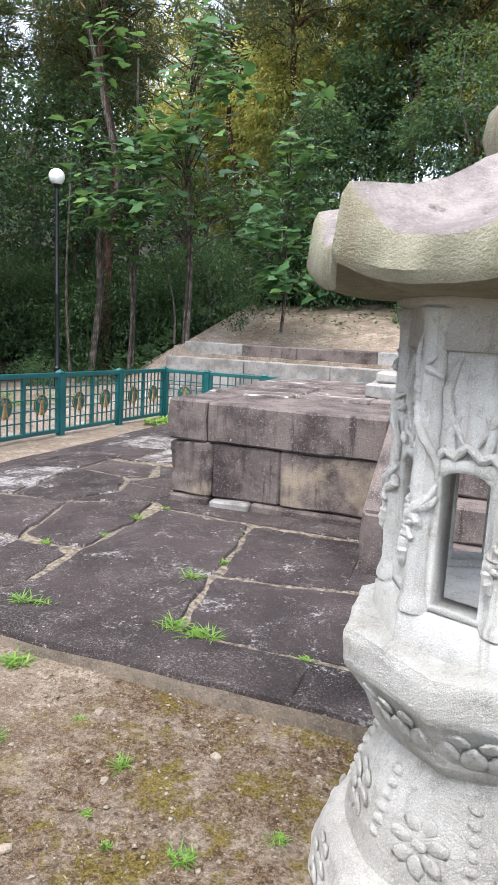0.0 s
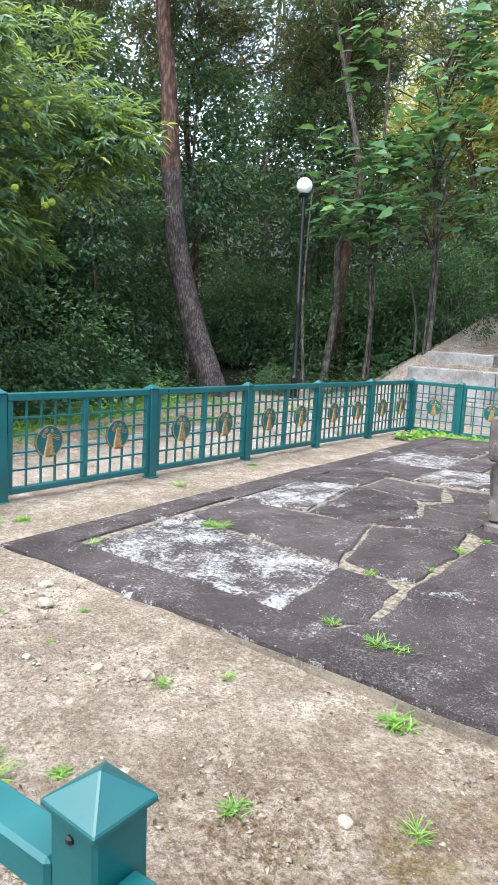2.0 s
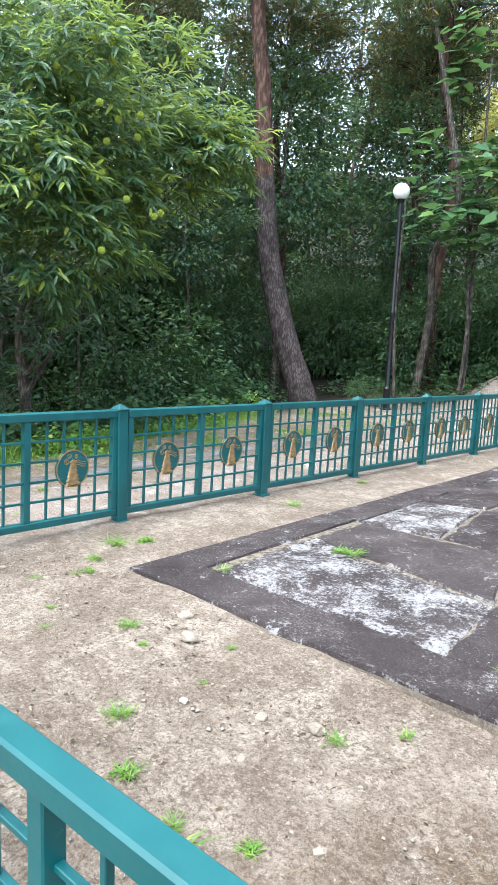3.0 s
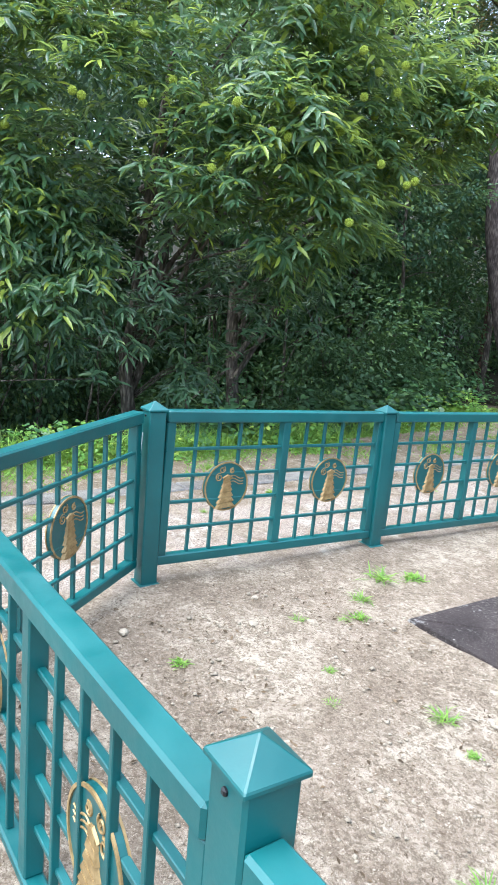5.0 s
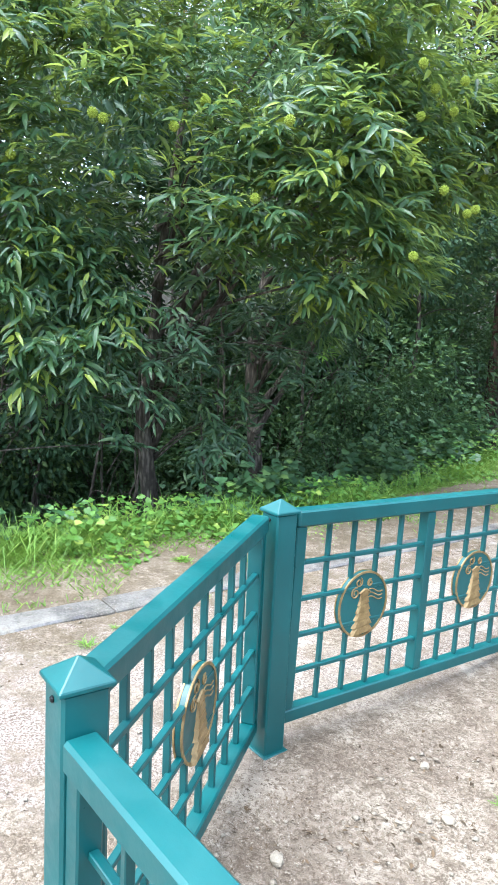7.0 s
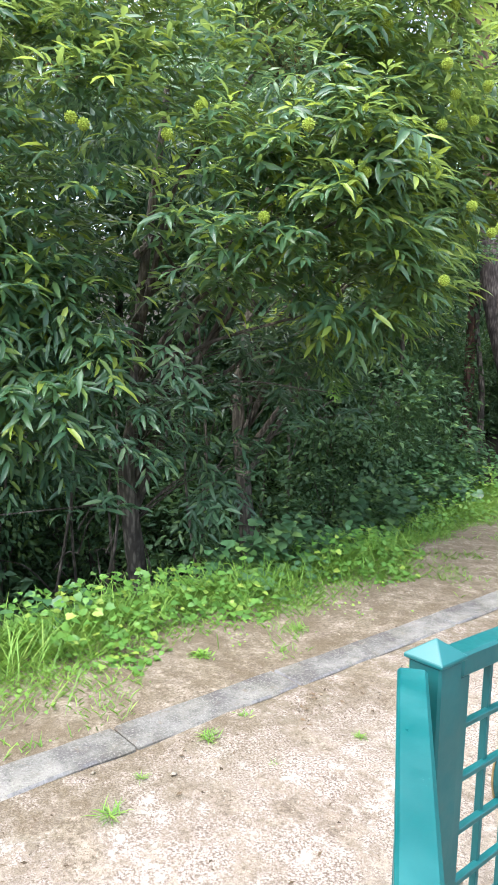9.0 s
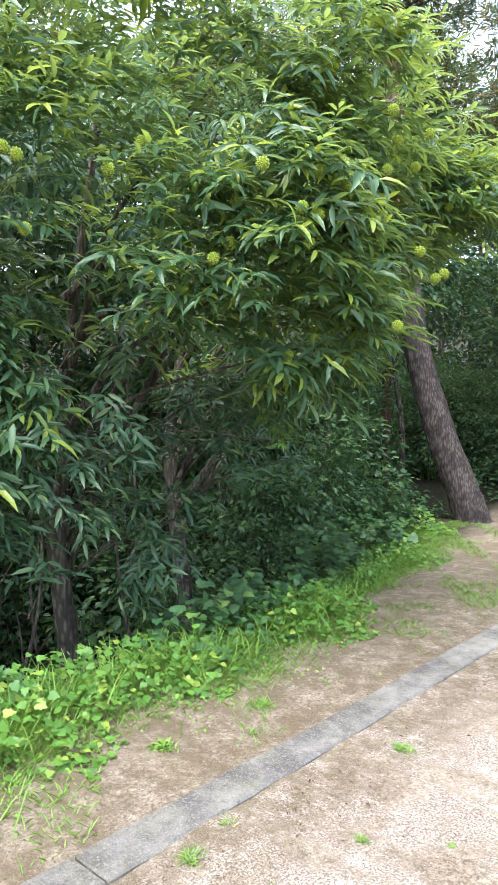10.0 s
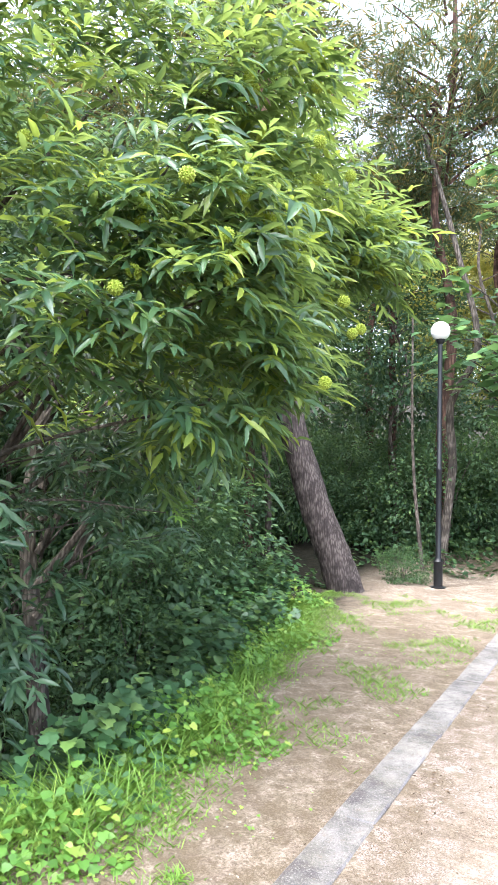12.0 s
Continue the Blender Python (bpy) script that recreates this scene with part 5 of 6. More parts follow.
for i, c in enumerate(CHEST):
    mine = pts_all[owner == i]
    t = thing("chestnut_tree", names[i], "tree", "chestnut trees", c)
    o = np.array(c)
    heart = np.array([c[0] - 0.2, c[1] + 0.1, 2.6])
    way = unit(mine - heart) * np.array([1.0, 0.3, 0.35]) + cr.normal(0, 0.30, mine.shape) + np.array([0.35, -0.12, 0.05])
    near_ = chestnut_front(mine[:, 1], mine[:, 2]) - mine[:, 0] < 0.85
    chunks = []
    for pick, fine_ in ((near_, True), (~near_, False)):
        pb, pw = pads(mine[pick], way[pick], 8, cr)
        chunks.append(shoots(pb - o, pw, 8, 0.165, cr, fine=fine_))
    v, f = joined(chunks)
    part("crown", mesh_np("crown", v, f), M_CHEST, t, "long toothed drooping green leaves")
    tv, tf = limb(((0, 0, 0), (0.02, -0.12, 0.75), (0.05, -0.28, 1.77), (0.05, -0.2, 2.3), (0.0, -0.1, 3.4), (0.1, 0.1, 5.2)) if i == 0 else ((0, 0, 0), (-0.08, -0.10, 1.2), (-0.18, -0.14, 2.4), (-0.1, 0.0, 3.6), (0.1, 0.1, 5.2)), 0.115, 0.03, 20, 10, i)
    part("trunk", mesh_np("trunk", tv, [tf], True), M_BARK, t, "grey-brown bark")
    if i == 0:
        for path_, r0_ in ((((0.05, -0.24, 2.2), (0.13, -0.04, 2.38), (0.12, 0.10, 2.92), (0.15, 0.24, 3.36), (0.30, 0.46, 3.70), (0.9, 0.7, 4.2)), 0.058), (((0.12, -0.04, 2.36), (0.24, 0.14, 2.50), (0.50, 0.35, 2.62), (0.9, 0.5, 2.9)), 0.04)):
            tv, tf = limb(path_, r0_, 0.012, 20, 8, 5)
            part("bough", mesh_np("bough", tv, [tf], True), M_BARK, t)
    for j in range(9):
        tgt = mine[cr.integers(len(mine))] - o
        z0 = 1.4 + 2.6 * j / 9 + (1.0 if i == 2 else 0)
        start = Vector((-0.02, -0.15, z0))
        end = Vector(tgt)
        midp = start.lerp(end, 0.5) + Vector((cr.uniform(-0.2, 0.2), cr.uniform(-0.3, 0.3), cr.uniform(0.0, 0.4)))
        tv, tf = limb([start, start.lerp(midp, 0.5) + Vector((0, 0, 0.12)), midp, end], 0.042, 0.007, 14, 7, j)
        part("bough", mesh_np("bough", tv, [tf], True), M_BARK, t)
    # Added leaf mass behind the crown, to shade the gully and fill sky gaps.
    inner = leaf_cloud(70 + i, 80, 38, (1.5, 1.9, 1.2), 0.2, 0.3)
    part("shading_foliage", mesh_np("shading_foliage", inner[0] + np.array([-2.4, (-0.2, 0.9, -0.4)[i], 4.9 - c[2]]), inner[1]), M_SHADE, t)
    # sprays that hang low round the trunks, in the leaf colour darkened for shade
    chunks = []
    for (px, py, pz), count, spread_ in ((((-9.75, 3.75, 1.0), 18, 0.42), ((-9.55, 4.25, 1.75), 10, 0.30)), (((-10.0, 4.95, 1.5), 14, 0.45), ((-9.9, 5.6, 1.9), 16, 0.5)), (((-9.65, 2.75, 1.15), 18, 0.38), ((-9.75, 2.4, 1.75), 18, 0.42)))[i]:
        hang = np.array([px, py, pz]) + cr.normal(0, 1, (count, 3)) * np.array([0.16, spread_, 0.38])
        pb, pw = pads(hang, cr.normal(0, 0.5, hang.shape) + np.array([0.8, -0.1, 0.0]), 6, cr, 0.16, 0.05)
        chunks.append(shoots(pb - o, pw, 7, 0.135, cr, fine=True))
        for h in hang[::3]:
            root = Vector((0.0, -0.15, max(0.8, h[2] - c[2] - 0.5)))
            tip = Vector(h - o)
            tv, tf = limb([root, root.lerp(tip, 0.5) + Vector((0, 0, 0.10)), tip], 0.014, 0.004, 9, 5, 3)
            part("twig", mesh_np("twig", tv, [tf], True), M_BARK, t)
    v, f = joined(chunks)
    tagged(part("low_foliage", mesh_np("low_foliage", v, f), M_SHADE, t, "dull green leaves with shade in their colour"), kind="stuff")
    if i == 0:
        tip = np.array([[-8.90, 4.44, 1.45]])
        pb, pw = pads(tip, np.array([[0.6, 0.5, 0.2]]), 4, cr, 0.05, 0.02)
        v, f = shoots(pb - o, pw, 5, 0.085, cr, fine=True)
        part("young_sprig", mesh_np("young_sprig", v, f), M_GRASS, t, "bright yellow-green young leaves")
        tv, tf = limb([Vector((0.05, -0.2, 2.1)), Vector((0.7, 0.3, 2.6)), Vector(tip[0] - o)], 0.014, 0.004, 10, 5, 2)
        part("twig", mesh_np("twig", tv, [tf], True), M_BARK, t)
    spots = list(burr_at[i])
    front = mine[(chestnut_front(mine[:, 1], mine[:, 2]) - mine[:, 0]) < 0.50]
    for k in cr.permutation(len(front))[:22]:
        spots.append(tuple(front[k] + np.array([0.24, 0, -0.04])))
    for p in spots:
        part("burr", BURR, M_BURR, t, "spiny yellow-green chestnut burr", Matrix.Translation(Vector(p) - Vector(c)) @ Euler(cr.uniform(0, 3, 3)).to_matrix().to_4x4())


def needle_cloud(seed, tufts, size, hollow=0.5):
    """Pine needles in flat tufts at the ends of whorled boughs."""
    r = np.random.default_rng(seed)
    d = unit(r.normal(0, 1, (tufts, 3)) * np.array([1, 1, 0.6]))
    cen = d * (hollow + (1 - hollow) * r.random((tufts, 1))) * np.array(size)
    cen[:, 2] = np.round(cen[:, 2] / 0.55) * 0.55 + r.normal(0, 0.10, tufts)
    per = 28
    q = unit(r.normal(0, 1, (tufts, per, 3)) + d[:, None] * 0.6 + np.array([0, 0, 0.35]))
    b = cen[:, None] + q * 0.03 + r.normal(0, 0.09, (tufts, per, 3)) * np.array([1, 1, 0.35])
    ln = r.uniform(0.14, 0.26, tufts * per)
    return leaves(b.reshape(-1, 3), q.reshape(-1, 3), r.normal(0, 1, (tufts * per, 3)), ln, 0.026, 0.1, False), cen


BUSH = [mesh_np("foliage", *leaf_cloud(100 + i, 110 + 6 * i, 34, (1.35, 1.35, 1.2), (0.085, 0.10, 0.095, 0.105, 0.08)[i], (0.5, 0.40, 0.55, 0.36, 0.6)[i], hollow=0.3, droop=(0.1, 0.25, 0.1, 0.3, 0.0)[i])) for i in range(5)]
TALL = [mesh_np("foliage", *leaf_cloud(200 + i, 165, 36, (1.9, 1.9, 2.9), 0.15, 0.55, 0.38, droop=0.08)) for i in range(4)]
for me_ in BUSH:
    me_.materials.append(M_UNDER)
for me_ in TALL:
    me_.materials.append(M_FOREST_SHADED)
GOLD_CROWN = [mesh_np("foliage", *leaf_cloud(300 + i, 170, 42, (1.6, 1.6, 2.2), 0.15, 0.4, 0.5)) for i in range(2)]
for me_ in GOLD_CROWN:
    me_.materials.append(M_SUNNY)


def stems_mesh(seed, h, spread, count, r0):
    rr = random.Random(seed)
    chunks = []
    for j in range(count):
        a = rr.uniform(0, 6.28)
        e = Vector((math.cos(a) * spread * rr.uniform(0.4, 1), math.sin(a) * spread * rr.uniform(0.4, 1), h * rr.uniform(0.7, 1.05)))
        v, f = limb([(0.03 * math.cos(a), 0.03 * math.sin(a), -0.1), e * 0.4 + Vector((rr.uniform(-.1, .1), rr.uniform(-.1, .1), 0.1 * h)), e], r0, r0 * 0.25, 7, 6, j)
        chunks.append((v, [f]))
    v, f = joined(chunks)
    me = mesh_np("stems", v, f, True)
    me.materials.append(M_BARK)
    return me


STEMS = [stems_mesh(i, 1.9, 0.9, 1, 0.022) for i in range(6)]


def shrub(x, y, s, k, lift=0.85, sq=1.0, label="dense dark green woodland shrub"):
    z = float(land(x, y))
    t = thing("shrub", label, "shrub", "woodland shrubs", (x, y, z), 47.0 * k)
    for j in range(4):
        part("stem", STEMS[(k + j) % 6], None, t, "", Matrix.Rotation(1.6 * j + 0.3 * k, 4, "Z") @ Matrix.Diagonal((s, s, s * sq, 1)))
    part("foliage", BUSH[k % 5], None, t, "", Matrix.Translation((0, 0, lift * s * sq)) @ Matrix.Diagonal((s, s, s * sq, 1)))
    return t


def trunk_mesh(seed, h, r0, bend, side_limbs=12):
    rr = random.Random(seed)
    pts = [(0, 0, -0.2)]
    for j in range(1, 6):
        pts.append((rr.uniform(-bend, bend) * j / 3, rr.uniform(-bend, bend) * j / 3, h * j / 5))
    chunks = [(lambda a: (a[0], [a[1]]))(limb(pts, r0, r0 * 0.3, 18, 9, seed))]
    path = smooth_path(pts, 18)
    for j in range(side_limbs):
        p = path[7 + (j * 7) // 12]
        a = rr.uniform(0, 6.28)
        e = p + Vector((math.cos(a), math.sin(a), rr.uniform(0.1, 0.7))) * rr.uniform(0.9, 1.9)
        v, f = limb([p, p.lerp(e, 0.5) + Vector((0, 0, 0.1)), e], r0 * 0.28, r0 * 0.06, 6, 5, j)
        chunks.append((v, [f]))
    v, f = joined(chunks)
    return mesh_np("trunk", v, f, True)


TRUNKS = [trunk_mesh(40 + i, 8.2, 0.07 + 0.015 * i, 0.28) for i in range(4)]
for me_ in TRUNKS:
    me_.materials.append(M_BARK)


def forest_tree(x, y, s, k, golden=False, crown_z=5.9):
    z = float(land(x, y))
    t = thing("forest_tree", "tall broadleaf tree with leaves coloured sunlit yellow" if golden else "tall broadleaf woodland tree with shaded dark green crown", "tree", "woodland trees", (x, y, z), 61.0 * k)
    part("trunk", TRUNKS[k % 4], None, t, "", Matrix.Diagonal((s, s, s, 1)))
    part("crown", (GOLD_CROWN[k % 2] if golden else TALL[k % 4]), None, t, "", Matrix.Translation((0, 0, crown_z * s)) @ Matrix.Diagonal((s, s, s, 1)))
    return t


PINE_CROWN = []
for i_ in range(3):
    (v, f), cen = needle_cloud(500 + i_, 400, (1.75, 1.75, 2.3), 0.3)
    PINE_CROWN.append(mesh_np("needles", v, f))
    PINE_CROWN[-1].materials.append(M_NEEDLE)
    boughs_ = []
    for j, c in enumerate(cen):
        if j % 8 == 0:
            a = Vector((c[0] * 0.08, c[1] * 0.08, c[2] - 0.35))
            e = Vector(c)
            tv, tf = limb([a, a.lerp(e, 0.5) + Vector((0.1, 0.05, 0.12)), e], 0.03, 0.008, 6, 5, j)
            me_ = mesh_np("bough", tv, [tf], True)
            me_.materials.append(M_REDBARK)
            boughs_.append(me_)
    PINE_CROWN.append(boughs_)
PINE_TRUNKS = [trunk_mesh(60 + i, 9.6, 0.125, 0.35, 0) for i in range(3)]
for me_ in PINE_TRUNKS:
    me_.materials.append(M_REDBARK)


def pine(x, y, s, k, crown_z=7.6):
    z = float(land(x, y))
    t = thing("pine_tree", "red-barked pine with tufted dark needles", "tree", "pine trees", (x, y, z), 77.0 * k)
    part("trunk", PINE_TRUNKS[k % 3], None, t, "reddish scaly bark", Matrix.Diagonal((s, s, s, 1)))
    for me_ in PINE_CROWN[2 * (k % 3) + 1]:
        part("bough", me_, None, t, "", Matrix.Translation((0, 0, crown_z * s)) @ Matrix.Diagonal((s, s, s, 1)))
    part("needles", PINE_CROWN[2 * (k % 3)], None, t, "", Matrix.Translation((0, 0, crown_z * s)) @ Matrix.Diagonal((s, s, s, 1)))
    return t


# the leaning pine beside the path
lean = thing("leaning_pine", "leaning pine with thick deeply furrowed grey bark", "tree", "pine trees", (-9.84, 10.88, -0.1))
tv, tf = limb([(-0.13, 0, -0.1), (-0.36, -0.02, 0.55), (-0.74, -0.08, 1.5), (-1.20, -0.12, 3.0), (-1.44, -0.1, 4.6)], 0.30, 0.20, 30, 18, 3, 0.10)
part("trunk", mesh_np("trunk", tv, [tf], True), M_PINEBARK, lean)
tv, tf = limb([(-1.44, -0.1, 4.58), (-1.56, -0.1, 6.2), (-1.78, -0.1, 8.0), (-1.95, 0.2, 10.5)], 0.20, 0.11, 24, 14, 4, 0.10)
part("upper_trunk", mesh_np("upper_trunk", tv, [tf], True), M_REDBARK, lean, "reddish flaking upper bark")
for me_ in PINE_CROWN[3]:
    part("bough", me_, None, lean, "", Matrix.Translation((-2.2, 0.2, 9.6)) @ Matrix.Diagonal((1.2, 1.2, 0.9, 1)))
part("needles", PINE_CROWN[2], None, lean, "", Matrix.Translation((-2.2, 0.2, 9.6)) @ Matrix.Diagonal((1.2, 1.2, 0.9, 1)))

for k_, (x_, y_, s_) in enumerate(((-10.9, 16.2, 1.0), (-9.5, 14.9, 1.25), (-13.5, 14.0, 1.1), (-6.5, 19.5, 1.05), (-3.2, 20.0, 1.05), (-1.7, 19.2, 1.0), (-15.5, 10.5, 1.1), (-12.6, 19.5, 1.15), (-17.0, 6.0, 1.1), (0.5, 21.5, 1.1), (-9.5, 22.5, 1.2), (-19.5, 14.0, 1.2), (-4.8, 24.0, 1.2))):
    pine(x_, y_, s_, k_)
for k_, (x_, y_, s_, g_) in enumerate(((-10.6, 15.4, 0.8, 0), (-12.2, 12.4, 0.85, 0), (-13.6, 9.6, 0.9, 0), (-14.5, 7.0, 0.9, 0), (-15.5, 3.6, 1.0, 0), (-15.0, 0.2, 1.0, 0), (-14.5, -3.2, 1.0, 0), (-5.4, 18.2, 0.6, 0), (-2.6, 18.6, 0.56, 0), (2.8, 18.5, 0.85, 0),
        (-1.5, 17.4, 0.72, 0), (-3.6, 20.5, 1.0, 0), (-1.2, 20.2, 0.95, 1), (-4.4, 22.0, 1.15, 1), (-2.2, 21.4, 1.1, 1), (-5.8, 22.6, 1.2, 1), (-7.2, 20.6, 0.95, 1), (-7.6, 22.6, 1.0, 1), (-11.5, 24.0, 1.1, 1), (-18.0, 18.0, 1.1, 0), (-18.5, 10.0, 1.1, 0), (-19.5, 4.0, 1.15, 0), (-19, -3, 1.15, 0), (-15.0, 22.0, 1.1, 0), (4.5, 22, 1.0, 0), (-12.6, 6.6, 0.7, 0), (-13.2, 3.2, 0.6, 0), (-13.2, -0.2, 0.6, 0), (-13.0, -3.0, 0.6, 0), (-4.7, 19.8, 0.72, 0), (-17, 1.5, 1.0, 0), (-17, 5.0, 1.0, 0), (-16.5, 8.5, 1.0, 0), (-11.8, 9.2, 0.62, 0), (-17, -1.5, 1.0, 0))):
    forest_tree(x_, y_, s_, k_, bool(g_))
for k_, (x_, y_, s_) in enumerate(((-17.5, 20.5, 1.2), (-14.6, 18.6, 1.1), (-18.0, 16.0, 1.2), (-16.2, 13.2, 1.1), (-15.2, 10.2, 1.0), (-16.8, 7.2, 1.1), (-16.0, 3.6, 1.1), (-16.2, -0.2, 1.1), (-12.2, 20.8, 1.1), (-9.4, 20.4, 1.0), (-5.2, 21.2, 1.0))):
    forest_tree(x_, y_, s_, k_ + 1, False, 2.5)
for k_, (x_, y_, s_) in enumerate(((-14.0, 26.0, 1.5), (-18.5, 24.0, 1.6), (-9.5, 27.0, 1.5), (-22.0, 18.0, 1.6), (-23.0, 11.0, 1.6), (-23.0, 4.0, 1.6))):
    forest_tree(x_, y_, s_, k_, k_ in (0, 2))
for k_, (x_, y_, s_) in enumerate(((-8.0, 26.0, 1.35), (-5.0, 27.0, 1.45), (-2.0, 25.6, 1.35), (1.0, 25.0, 1.3), (-12.5, 28.5, 1.5), (-0.4, 22.6, 1.0), (0.8, 19.4, 0.95), (-9.6, 24.5, 1.2))):
    forest_tree(x_, y_, s_, k_, True, 4.2)
sr = random.Random(5)
spots = []
for i_ in range(30):                      # the hillside's edge
    spots.append((-6.2 + i_ * 0.42 + sr.uniform(-0.3, 0.3), 16.9 + sr.uniform(-0.3, 1.4) + 0.7 * (i_ % 3), sr.uniform(0.8, 1.3)))
for i_ in range(26):                      # behind the lamp and the leaning pine
    spots.append((-6.9 - i_ * 0.30 + sr.uniform(-0.3, 0.3), 15.1 + sr.uniform(-0.2, 0.8) + 0.9 * (i_ % 3), sr.uniform(0.8, 1.2)))
for i_ in range(34):                      # west of the gully
    spots.append((-12.2 - 1.2 * (i_ < 19) - 1.3 * (i_ > 24) - 1.3 * (i_ % 3) + sr.uniform(-0.5, 0.5), -4.5 + i_ * 0.50 + sr.uniform(-0.3, 0.3), sr.uniform(0.9, 1.5)))
for i_ in range(7):                       # under the chestnuts
    spots.append((-10.75 - 0.12 * i_ + sr.uniform(-0.5, 0.3), 5.6 + i_ * 0.55, sr.uniform(0.45, 0.65)))
for k_, (x_, y_, s_) in enumerate(spots):
    shrub(x_, y_, s_, k_, sq=sr.uniform(0.9, 1.4))


shrub(-9.55, 12.35, 0.36, 2, 0.8, 0.9, "low bright green shrub beside the leaning pine")


# ---- the large-leaved tree above the retaining wall ----
def broad_leaves(base, along, up, size):
    """Heart-shaped lobed leaves."""
    n = len(base)
    along = unit(along)
    side = unit(np.cross(along, up))
    up = np.cross(side, along)
    size = np.asarray(size)[:, None]
    outline = [(0.0, 0.0), (-0.08, 0.30), (0.22, 0.48), (0.42, 0.34), (0.62, 0.40), (0.72, 0.20), (1.0, 0.0)]
    cols_ = []
    for s, w in outline:
        cols_.append(base + along * size * s + side * size * w + up * size * (0.12 * w - 0.22 * s * s))
    for s, w in outline[1:-1]:
        cols_.append(base + along * size * s - side * size * w + up * size * (0.12 * w - 0.22 * s * s))
    cols_.append(base + along * size * 0.45 - up * size * 0.05)
    v = np.stack(cols_, axis=1)
    ring = [0, 1, 2, 3, 4, 5, 6, 11, 10, 9, 8, 7]
    t = np.array([[12, ring[(i + 1) % 12], ring[i]] for i in range(12)])
    k = (np.arange(n) * 13)[:, None, None]
    return v.reshape(-1, 3), [(k + t[None]).reshape(-1, 3)]


def big_leaf_tree(x, y, h, boughs, seed):
    r = np.random.default_rng(seed)
    z = float(land(x, y))
    t = thing("paulownia_tree", "young tree with very large heart-shaped leaves", "tree", "", (x, y, z))
    tv, tf = limb([(0, 0, -0.1), (0.05, 0.05, h * 0.3), (-0.1, 0.1, h * 0.6), (0.1, 0.0, h)], 0.042, 0.016, 14, 8, seed)
    part("trunk", mesh_np("trunk", tv, [tf], True), M_BARK, t)
    chunks, bs, al, up, sz = [], [], [], [], []
    for j, e in enumerate(boughs):
        e = Vector(e)
        s = Vector((0, 0, max(0.8, min(h, e.z - 0.5))))
        tv, tf = limb([s, s.lerp(e, 0.5) + Vector((0, 0, 0.12)), e], 0.022, 0.008, 7, 5, j)
        part("bough", mesh_np("bough", tv, [tf], True), M_BARK, t)
        for m in range(15):
            a = r.uniform(0, 6.28)
            out_ = Vector((math.cos(a), math.sin(a), r.uniform(-0.45, 0.25)))
            p = e + Vector(r.normal(0, 0.20, 3)) * Vector((1, 1, 0.9)).length * 0.6
            bs.append(p)
            al.append(out_ + (e - s).normalized() * 0.4)
            up.append((r.normal(0, 0.25), r.normal(0, 0.25) - 0.35, 1.0))
            sz.append(r.uniform(0.17, 0.34))
    v, f = broad_leaves(np.array([tuple(b) for b in bs]), np.array([tuple(b) for b in al]), np.array(up), np.array(sz))
    part("crown", mesh_np("crown", v, f), M_BROAD, t, "large light green heart-shaped leaves")


rb = random.Random(9)
big_leaf_tree(-6.85, 13.8, 6.2, [(rb.uniform(-1.6, 1.9), rb.uniform(-1.9, -0.2), rb.uniform(2.3, 6.6)) for _ in range(38)], 3)
big_leaf_tree(-5.0, 15.0, 4.2, [(rb.uniform(-0.6, 1.1), rb.uniform(-1.7, -0.3), rb.uniform(1.0, 2.0)) for _ in range(12)] + [(rb.uniform(-0.8, 1.0), rb.uniform(-1, 0.2), rb.uniform(2.4, 4.6)) for _ in range(12)], 4)
big_leaf_tree(-8.1, 13.6, 5.0, [(rb.uniform(-1.0, 1.0), rb.uniform(-1.0, 0.3), rb.uniform(2.8, 5.2)) for _ in range(18)], 5)
# bare young trunks at the wood's edge
for k_, (pts_, r_) in enumerate((([(-9.3, 13.9, 0.0), (-9.1, 14, 2.0), (-9.15, 14, 3.2), (-8.65, 14, 4.3), (-9.0, 14, 6.0), (-9.7, 14, 8.6)], 0.10), ([(-8.05, 13.7, 0.2), (-8.1, 13.8, 2.5), (-8.15, 13.9, 4.5), (-8.2, 14, 7)], 0.05),
                               ([(-6.65, 13.6, 1.1), (-6.75, 13.9, 2.6), (-6.9, 14, 5)], 0.05), ([(-6.95, 13.6, 1.0), (-7.1, 13.8, 1.9), (-7.6, 14, 3.2)], 0.03), ([(-9.5, 13.4, 0.1), (-9.75, 13.6, 2.2), (-9.9, 14, 5)], 0.04), ([(-14.0, 10.2, -0.6), (-14.3, 10.5, 1.2), (-14.8, 10.6, 3.0), (-15, 10.6, 6)], 0.16))):
    t = thing("young_tree", "slim bare trunk at the edge of the wood", "tree", "young trunks", pts_[0])
    tv, tf = limb([Vector(p) - Vector(pts_[0]) for p in pts_], r_, r_ * 0.45, 16, 8, k_)
    part("trunk", mesh_np("trunk", tv, [tf], True), M_REDBARK if k_ == 5 else M_BARK, t)


